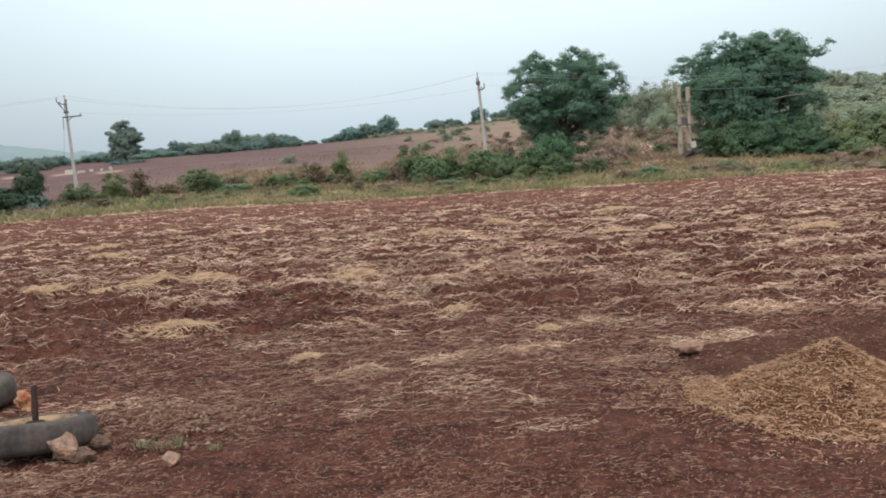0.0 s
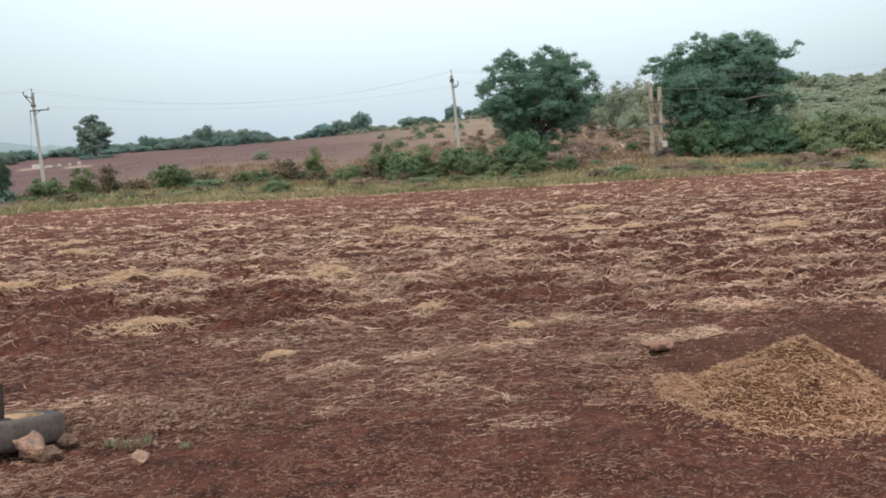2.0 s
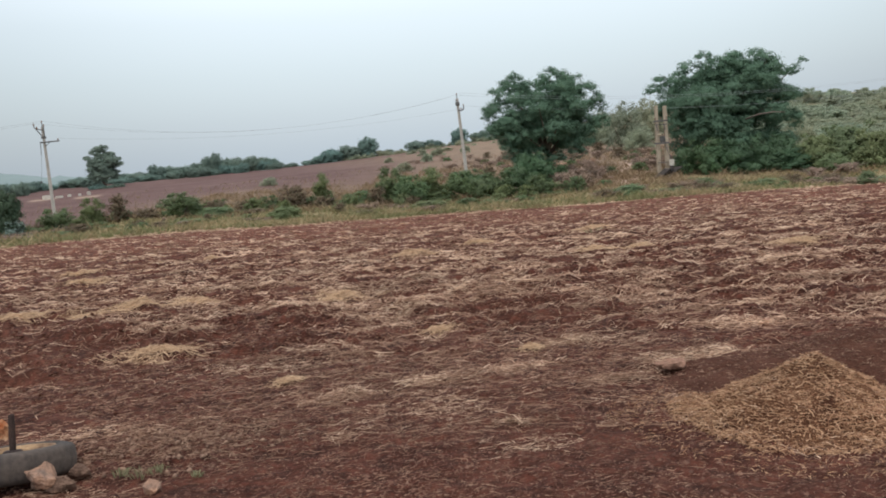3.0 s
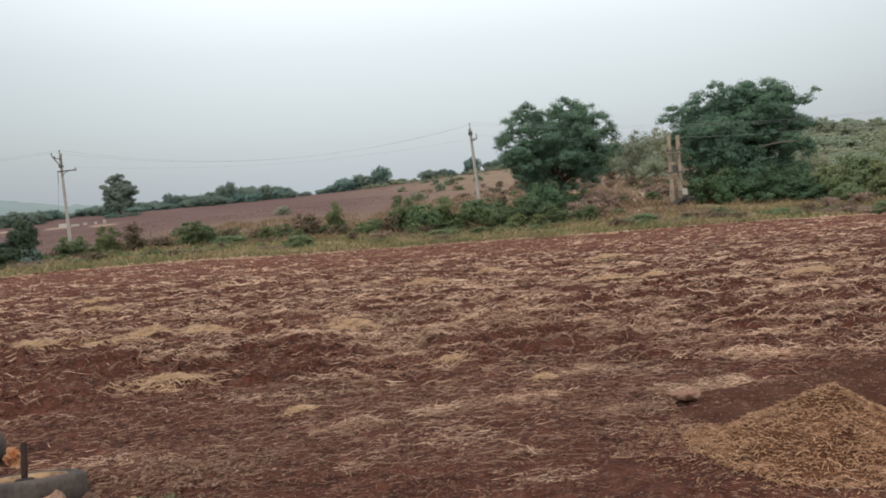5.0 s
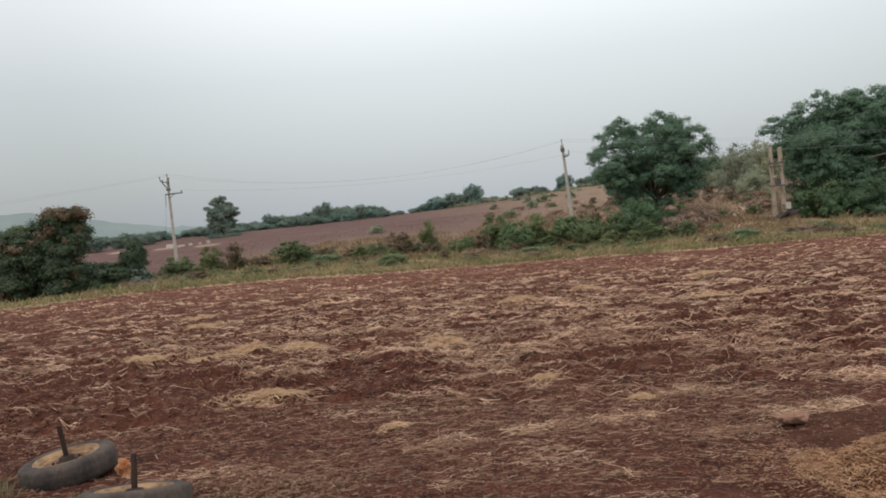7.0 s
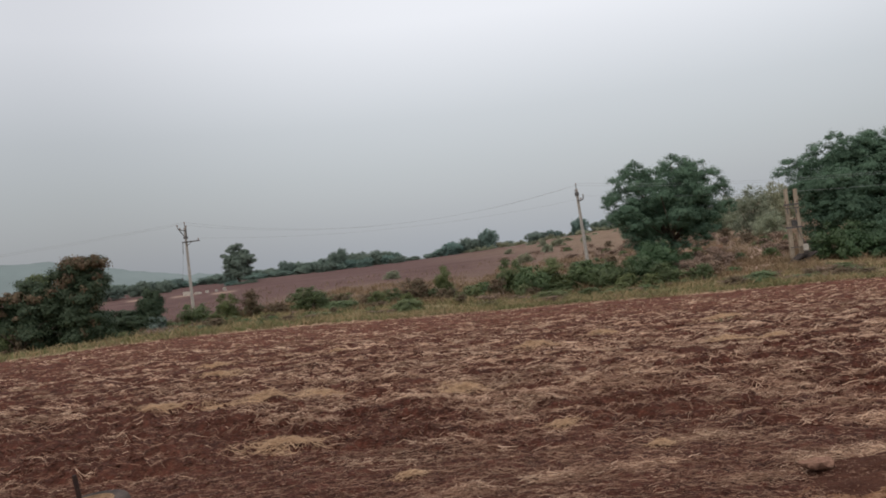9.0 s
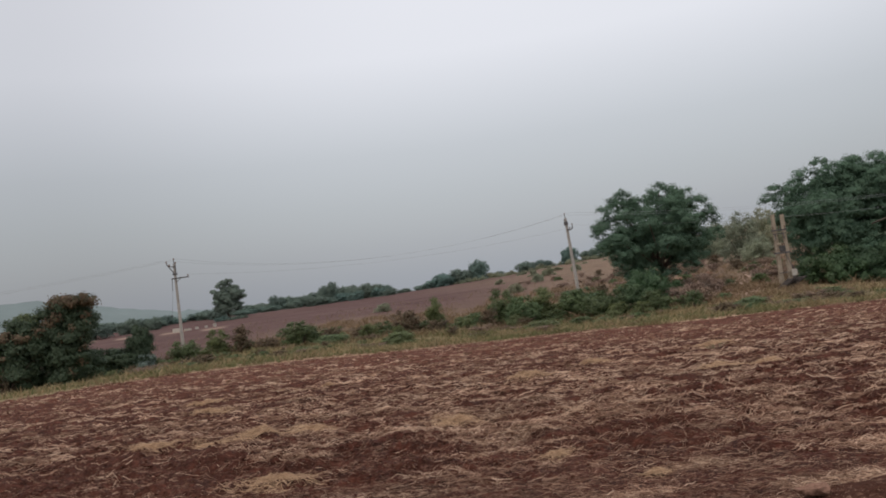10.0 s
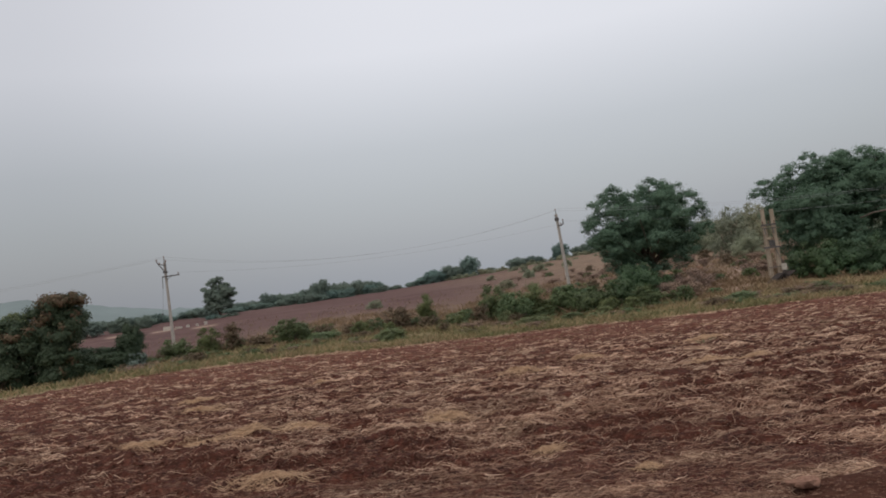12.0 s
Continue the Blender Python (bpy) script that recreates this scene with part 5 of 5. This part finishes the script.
# ---- chaff mound and the soil bank behind it ----
def mound(name, cx, cy, rx, ry, tall, seed, mat, label, category, power=1.1, turn=0.0, back=1.0, flank=1.0):
    z0 = float(land(cx, cy))
    root = new(name)
    root.location = (cx, cy, z0)
    k, b = np.meshgrid(np.linspace(0.0, 1.12, 44), np.linspace(0, 2 * math.pi, 97)[:-1], indexing="ij")
    wob = 1 + 0.22 * (fbm(np.cos(b) * 1.3 + seed, np.sin(b) * 1.3, seed, 3) - 0.5) * 2
    ex, ey = k * rx * wob * np.cos(b) * np.where(np.cos(b) > 0, flank, 1.0), k * ry * wob * np.sin(b) * np.where(np.sin(b) > 0, back, 1.0)
    c, s = math.cos(turn), math.sin(turn)
    x, y = ex * c - ey * s, ex * s + ey * c
    z = tall * np.clip(1 - k, -0.1, 1) ** power if power == 1 else np.where(k < 1, tall * np.clip(1 - k, 0, 1) ** power, -0.03 * (k - 1) / 0.12)
    z = z * (0.8 + 0.4 * fbm(x * 3 + seed, y * 3, seed + 3, 3)) + 0.035 * (fbm(x * 14, y * 14, seed + 5, 3) - 0.5) + height(cx + x, cy + y) - z0
    n, m = z.shape[1], z.shape[0]
    v = np.stack([x, y, z], -1).reshape(-1, 3)
    i, j = np.meshgrid(np.arange(m - 1), np.arange(n), indexing="ij")
    j2 = (j + 1) % n
    f = np.stack([i * n + j, (i + 1) * n + j, (i + 1) * n + j2, i * n + j2], -1).reshape(-1, 4)
    part("body", mesh_of("body", v, f, mat, True), mat, root)

    def top_of(px, py):
        q = np.stack([px, py], -1)
        near = np.array([np.argmin(((v[:, :2] - p) ** 2).sum(1)) for p in q])
        return v[near, 2]

    return tagged(root, label, category), top_of


def cover(root, top_of, n, rx, ry, low, high, width, mat, seed, name="chaff", centre=(0, 0), wild=0.14, back=1.0):
    g = np.random.default_rng(seed)
    d, a = np.sqrt(g.random(n)) * 1.05, g.uniform(0, 6.28, n)
    py = np.sin(a) * np.where(np.sin(a) > 0, back, 1.0)
    px, py = centre[0] + d * rx * np.cos(a), centre[1] + d * ry * py
    keep = g.random(n) < 0.45 + 0.55 * smooth(0.40, 0.54, fbm(px * 3.5 + seed, py * 3.5, seed, 3))
    px, py, n = px[keep], py[keep], int(keep.sum())
    x0, y0, z0 = root.location
    pz = np.maximum(top_of(px, py), height(x0 + px, y0 + py) - z0) + 0.008
    L = low + (high - low) * g.random(n) ** 2
    lay = g.uniform(0, 6.28, n)
    dx, dy, dz = np.cos(lay) * L / 2, np.sin(lay) * L / 2, g.normal(0, wild, n) * L / 2
    base, tip = np.stack([px - dx, py - dy, pz - dz], -1), np.stack([px + dx, py + dy, pz + dz], -1)
    tagged(part(name, blades(name, base, tip, width * (0.6 + 0.8 * g.random(n)), mat, np.stack([0 * L, 0 * L, 0.1 * L], -1)), mat, root), kind="stuff")


bank, bank_top = mound("soil_bank", 2.9, 4.68, 1.5, 0.84, 0.27, 61, BANK, "low bank of dug dark red-brown soil flecked with chaff", "soil bank", 1.0, -0.12)
cover(bank, bank_top, 8000, 1.45, 0.72, 0.010, 0.045, 0.0035, CHIP, 62)
heap, heap_top = mound("chaff_mound", 2.05, 4.24, 0.65, 0.74, 0.262, 63, CHAFF_BODY, "heap of golden threshed chaff and broken straw", "chaff heap", 1.05, 0.0, 0.6, 0.62)
cover(heap, heap_top, 34000, 0.76, 0.78, 0.010, 0.050, 0.0046, CHAFF, 64, wild=0.35, back=0.62)
cover(heap, heap_top, 5600, 1.08, 1.0, 0.012, 0.06, 0.0032, CHAFF, 65, "straw_fringe", back=0.6)
cover(heap, heap_top, 420, 0.85, 0.85, 0.03, 0.08, 0.0030, STRAW_PALE, 66, "straw_stalk", back=0.6)


# ---- old cart wheels lying flat, each with its axle stub upright ----
def lathe(profile, n=48):
    """A bmesh spun from (radius, z) points, closed end to end."""
    bm = bmesh.new()
    rings = [[bm.verts.new((r * math.cos(2 * math.pi * j / n), r * math.sin(2 * math.pi * j / n), z)) for j in range(n)] for r, z in profile]
    for lo, hi in zip(rings, rings[1:] + rings[:1]):
        for j in range(n):
            bm.faces.new((lo[j], lo[(j + 1) % n], hi[(j + 1) % n], hi[j]))
    bmesh.ops.recalc_face_normals(bm, faces=bm.faces)
    return bm


def cart_wheel(x, y, turn, tilt_x, tilt_y, label, stub):
    root = new("cart_wheel")
    root.matrix_basis = Matrix.Translation((x, y, float(land(x, y)) - 0.005)) @ Matrix.Rotation(tilt_x, 4, "X") @ Matrix.Rotation(tilt_y, 4, "Y") @ Matrix.Rotation(turn, 4, "Z") @ Matrix.Diagonal((0.88, 0.88, 1.0, 1.0))
    tyre = lathe([(0.232, 0.03), (0.245, 0.005), (0.28, -0.005), (0.315, 0.002), (0.335, 0.014), (0.344, 0.030), (0.3475, 0.050), (0.3478, 0.053), (0.3480, 0.057), (0.349, 0.060), (0.350, 0.088), (0.3492, 0.091), (0.3490, 0.095), (0.3480, 0.098), (0.345, 0.120), (0.339, 0.136), (0.328, 0.147), (0.312, 0.153), (0.285, 0.160), (0.262, 0.159), (0.256, 0.154), (0.248, 0.156), (0.236, 0.146), (0.230, 0.125), (0.226, 0.078)])
    part("tyre", tyre, RUBBER, root, "worn black rubber tyre", True)
    rim = lathe([(0.240, 0.149), (0.235, 0.155), (0.227, 0.150), (0.222, 0.142), (0.206, 0.139), (0.200, 0.134), (0.197, 0.122), (0.182, 0.119), (0.177, 0.112), (0.174, 0.080), (0.229, 0.085)])
    rim = part("rim", rim, RIM_YELLOW, root, "faded yellow steel rim", True)
    disc = lathe([(0.178, 0.108), (0.164, 0.104), (0.152, 0.100), (0.118, 0.100), (0.104, 0.112), (0.060, 0.116), (0.060, 0.104), (0.104, 0.100), (0.118, 0.090), (0.152, 0.090), (0.178, 0.098)])
    holes = []
    for face in disc.faces:
        mid = face.calc_center_median()
        if 0.12 < math.hypot(mid.x, mid.y) < 0.15 and math.atan2(mid.y, mid.x) * 6 / (2 * math.pi) % 1 < 0.5:
            holes.append(face)
    bmesh.ops.delete(disc, geom=holes, context="FACES")
    part("disc", disc, RIM_DUST, rim, "soil-dusted steel disc", True)
    bm = lathe([(0.004, 0.152), (0.044, 0.152), (0.056, 0.144), (0.060, 0.126), (0.080, 0.122), (0.080, 0.108), (0.004, 0.090)], 24)
    part("hub", bm, RUST, rim, "rusty hub", True)
    for k in range(5):
        a = 2 * math.pi * k / 5
        bm = bmesh.new()
        add_tube(bm, [(0.100 * math.cos(a), 0.100 * math.sin(a), 0.100), (0.100 * math.cos(a), 0.100 * math.sin(a), 0.128)], [0.011, 0.010], 6)
        part("bolt", bm, RUST, rim)
    bm = bmesh.new()
    add_tube(bm, [(0, 0, 0.07), (0, 0, 0.13), (0, 0, 0.135), (0, 0, stub - 0.01), (0, 0, stub)], [0.030, 0.025, 0.019, 0.018, 0.016], 14)
    part("axle_stub", bm, RUST, root, "rusty upright axle stub")
    return tagged(root, label, "wheel", "cart wheels")


cart_wheel(-2.26, 4.22, 0.3, -0.21, -0.01, "worn tyre on a yellow rim lying flat with an axle stub", 0.34)
cart_wheel(-3.14, 5.10, 1.1, 0.05, -0.10, "dusty tyre on a yellow rim lying tilted with axle stub", 0.36)


# ---- stones ----
def rock(name, x, y, size, seed, mat, label, sink=0.25, lift=0.0, turn=0.0, lumps=1):
    """An angular broken stone, or several grown together."""
    g = np.random.default_rng(seed)
    bm = bmesh.new()
    for k in range(lumps):
        shift = Vector(g.normal(size=3)) * (0.22 if lumps > 1 else 0)
        scale = 0.62 if lumps > 1 else 1.0
        pts = []
        for _ in range(16):
            d = Vector(g.normal(size=3)).normalized() * g.uniform(0.42, 0.56) * scale + shift
            pts.append(bm.verts.new((d.x * size[0], d.y * size[1], d.z * size[2])))
        got = bmesh.ops.convex_hull(bm, input=pts)
        loose = [v for v in set(got["geom_interior"]) if isinstance(v, bmesh.types.BMVert)]
        if loose:
            bmesh.ops.delete(bm, geom=loose, context="VERTS")
    bmesh.ops.bevel(bm, geom=list(bm.edges), offset=0.03 * min(size), segments=1, affect="EDGES")
    bmesh.ops.triangulate(bm, faces=bm.faces)
    bmesh.ops.subdivide_edges(bm, edges=[e for e in bm.edges if e.calc_length() > 0.09 * max(size)], cuts=3, use_grid_fill=True)
    for v in bm.verts:
        v.co += Vector([noise.noise(v.co * 7 / max(size) + Vector((seed, 9 * k, 0))) for k in range(3)]) * 0.055 * max(size) + Vector([noise.noise(v.co * 22 / max(size) + Vector((seed, 5 * k, 3))) for k in range(3)]) * 0.02 * max(size)
    bmesh.ops.rotate(bm, verts=bm.verts, cent=(0, 0, 0), matrix=Matrix.Rotation(turn, 3, "Z"))
    low = min(v.co.z for v in bm.verts)
    for v in bm.verts:
        v.co.z -= low + sink * size[2]
    ob = part(name, bm, mat)
    ob.location = (x, y, float(height(x, y)) + lift)
    return tagged(ob, label, "stone", "field stones")


rock("stone", -2.0, 4.03, (0.28, 0.20, 0.145), 301, ROCK_TAN, "angular tan and grey stone beside the tyre", 0.05, 0.01)
rock("stone", -1.93, 4.0, (0.20, 0.14, 0.08), 302, ROCK_GREY, "dark flat stone half sunk beside the tyre", 0.2)
rock("stone", -1.88, 4.14, (0.17, 0.13, 0.10), 303, ROCK_GREY, "small brown-grey stone beside the tyre", 0.2)
rock("stone", -1.41, 3.84, (0.10, 0.08, 0.10), 304, ROCK_TAN, "small reddish-tan stone on trodden soil", 0.15)
rock("stone", 1.53, 5.06, (0.25, 0.17, 0.075), 318, ROCK_PALE, "pale flat stone beside the soil bank", 0.15, 0.02)
rock("clay_lump", -2.69, 5.0, (0.13, 0.12, 0.18), 306, BRICK, "crumbling bright orange lump of burnt clay", 0.1, 0.0, 0.0, 4)
for k, (sx, sy, s) in enumerate([(-0.35, 3.6, 0.03), (0.9, 3.3, 0.025), (-1.2, 4.6, 0.035), (0.3, 4.4, 0.03), (-0.8, 3.2, 0.028), (1.3, 3.4, 0.03), (-2.0, 6.6, 0.05), (-6.9, 12.1, 0.16), (-5.2, 9.2, 0.07), (0.7, 4.9, 0.03), (-1.7, 3.5, 0.03), (1.0, 5.4, 0.035), (-0.2, 4.1, 0.025)]):
    rock("pebble", sx, sy, (s, s * 0.8, s * 0.7), 320 + k, ROCK_PALE, "small pale pebble on red soil", 0.2)


# ---- whitewashed blocks by the far lane ----
for bearing, r, size, turn in [(-24.05, 176, (1.5, 0.9, 0.9), 0.2), (-23.35, 177, (1.4, 0.8, 0.5), 0.5), (-22.75, 178, (0.7, 0.5, 0.6), 0.1), (-22.15, 178, (0.6, 0.5, 0.55), 0.4), (-21.6, 178, (0.6, 0.6, 0.8), 0.7)]:
    bx, by, bz = spot(bearing, r)
    bm = bmesh.new()
    add_box(bm, (0, 0, size[2] / 2 - 0.1), size, turn, 0.08)
    ob = part("stone_block", bm, LIMEWASH)
    ob.location = (bx, by, bz)
    tagged(ob, "cream whitewashed stone block beside a far lane", "block", "lane blocks")


# ---- boulders and scrap beyond the field ----
for k, (bearing, r, s) in enumerate([(10.1, 104, 2.0), (9.6, 106, 1.5), (11.0, 108, 1.7), (12.2, 110, 1.2), (7.2, 110, 1.3)]):
    bx, by, bz = spot(bearing, r)
    rock("boulder", bx, by, (s, s * 0.8, s * 0.7), 340 + k, ROCK_TAN, "tan boulder on the dry slope behind the tree", 0.25)
bx, by, bz = spot(16.95, 80.2)
scrap = new("scrap_heap")
scrap.location = (bx, by, bz)
for k, (dx, dz, lean, turn) in enumerate([(-0.3, 0.35, 0.6, 0.2), (0.25, 0.45, 0.75, -0.15), (0.8, 0.5, 0.5, 0.3)]):
    bm = bmesh.new()
    add_box(bm, (0, 0, 0), (1.7, 1.2, 0.06), 0, 0.015)
    bmesh.ops.rotate(bm, verts=bm.verts, cent=(0, 0, 0), matrix=Matrix.Rotation(turn, 3, "Z") @ Matrix.Rotation(-lean, 3, "Y"))
    bmesh.ops.translate(bm, verts=bm.verts, vec=(dx, 0.1 * k, dz))
    part("sheet", bm, PLASTIC_DARK, scrap)
tagged(scrap, "dark slanting sheets dumped below the transformer", "scrap")


# ---- weeds ----
def weed(x, y, wide, tall, seed, mat):
    g = np.random.default_rng(seed)
    n = 26
    a, d = g.uniform(0, 6.28, n), g.random(n)
    base = np.stack([0.25 * wide * d * np.cos(a), 0.25 * wide * d * np.sin(a), 0 * d - 0.01], -1)
    tip = np.stack([0.55 * wide * d * np.cos(a), 0.55 * wide * d * np.sin(a), tall * (0.5 + 0.5 * g.random(n)) * (1.1 - 0.6 * d)], -1)
    ob = new("weed", blades("weed", base, tip, np.full(n, 0.0045 * max(1, math.hypot(x, y) / 8)), mat, np.array([0, 0, 0.02])))
    ob.location = (x, y, float(height(x, y)))
    return tagged(ob, "small green weed sprouting from bare soil", "weed", "weeds", kind="stuff")


for k, (wx, wy, wide, tall) in enumerate([(-1.66, 4.10, 0.14, 0.05), (-1.55, 4.07, 0.18, 0.06), (-1.46, 4.1, 0.14, 0.05), (-1.24, 4.0, 0.10, 0.04), (3.9, 18.6, 0.5, 0.12), (4.15, 18.9, 0.3, 0.10), (-3.42, 4.72, 0.34, 0.16), (-3.55, 4.85, 0.30, 0.14), (-3.30, 4.66, 0.28, 0.10), (-3.70, 4.80, 0.3, 0.13)]):
    weed(wx, wy, wide, tall, 400 + k, WEED)

# ---- grass verge beyond the ploughland ----
def grass(name, n, d_lo, d_hi, low, high, width, mat, label, x_lo=-48, x_hi=52, seed=0, gaps=0.42):
    """Upright blades in a strip along the field's edge."""
    g = np.random.default_rng(seed)
    x = g.uniform(x_lo, x_hi, n)
    start = (verge_y(x) if d_lo < 0 else edge_y(x)) + d_lo
    end = (verge_y(x) if d_hi < 5 else edge_y(x)) + d_hi
    y = start + (end - start) * g.random(n) ** 1.2
    clump = fbm(x * 0.5, y * 0.8, 161 + seed, 3)
    keep = g.random(n) < smooth(gaps, gaps + 0.22, clump)
    x, y, clump = x[keep], y[keep], clump[keep]
    n = len(x)
    z = land(x, y)
    h = (low + (high - low) * g.random(n)) * (0.25 + 2.6 * clump**2)
    lean = g.normal(0, 0.6, (n, 2)) * h[:, None]
    base = np.stack([x, y, z - 0.03], -1)
    tip = np.stack([x + lean[:, 0], y + lean[:, 1], z + h], -1)
    lift = np.stack([-0.15 * lean[:, 0], -0.15 * lean[:, 1], 0.08 * h], -1)
    return tagged(new(name, blades(name, base, tip, width * (0.6 + 0.8 * g.random(n)), mat, lift)), label, "grass", kind="stuff")


grass("verge_grass", 62000, -0.5, 11.0, 0.08, 0.26, 0.05, GRASS_GREEN, "yellow-green grass along the field edge", seed=1)
grass("dry_grass", 58000, -0.8, 16.0, 0.08, 0.36, 0.045, GRASS_DRY, "tall dry straw-coloured grass on the verge", seed=2)
grass("dry_grass", 22000, 8.0, 24.0, 0.12, 0.45, 0.045, GRASS_RED, "russet dry grass behind the bushes", seed=3, gaps=0.3)
grass("edge_straw", 14000, -2.4, 1.0, 0.03, 0.09, 0.05, STRAW, "pale straw caught along the field edge", seed=6, gaps=0.40)
grass("dry_grass", 26000, 12.0, 50.0, 0.12, 0.42, 0.06, GRASS_RED, "brown dry grass behind the hedge", x_lo=-26, x_hi=24, seed=7, gaps=0.36)
grass("dry_grass", 7000, 20.0, 100.0, 0.10, 0.30, 0.07, GRASS_RED, "short brown stubble grass on the far field", x_lo=-60, x_hi=24, seed=5, gaps=0.46)
grass("dry_grass", 22000, 20.0, 70.0, 0.15, 0.5, 0.06, GRASS_RED, "russet dry grass on the rising ground", x_lo=-6, x_hi=46, seed=4, gaps=0.4)
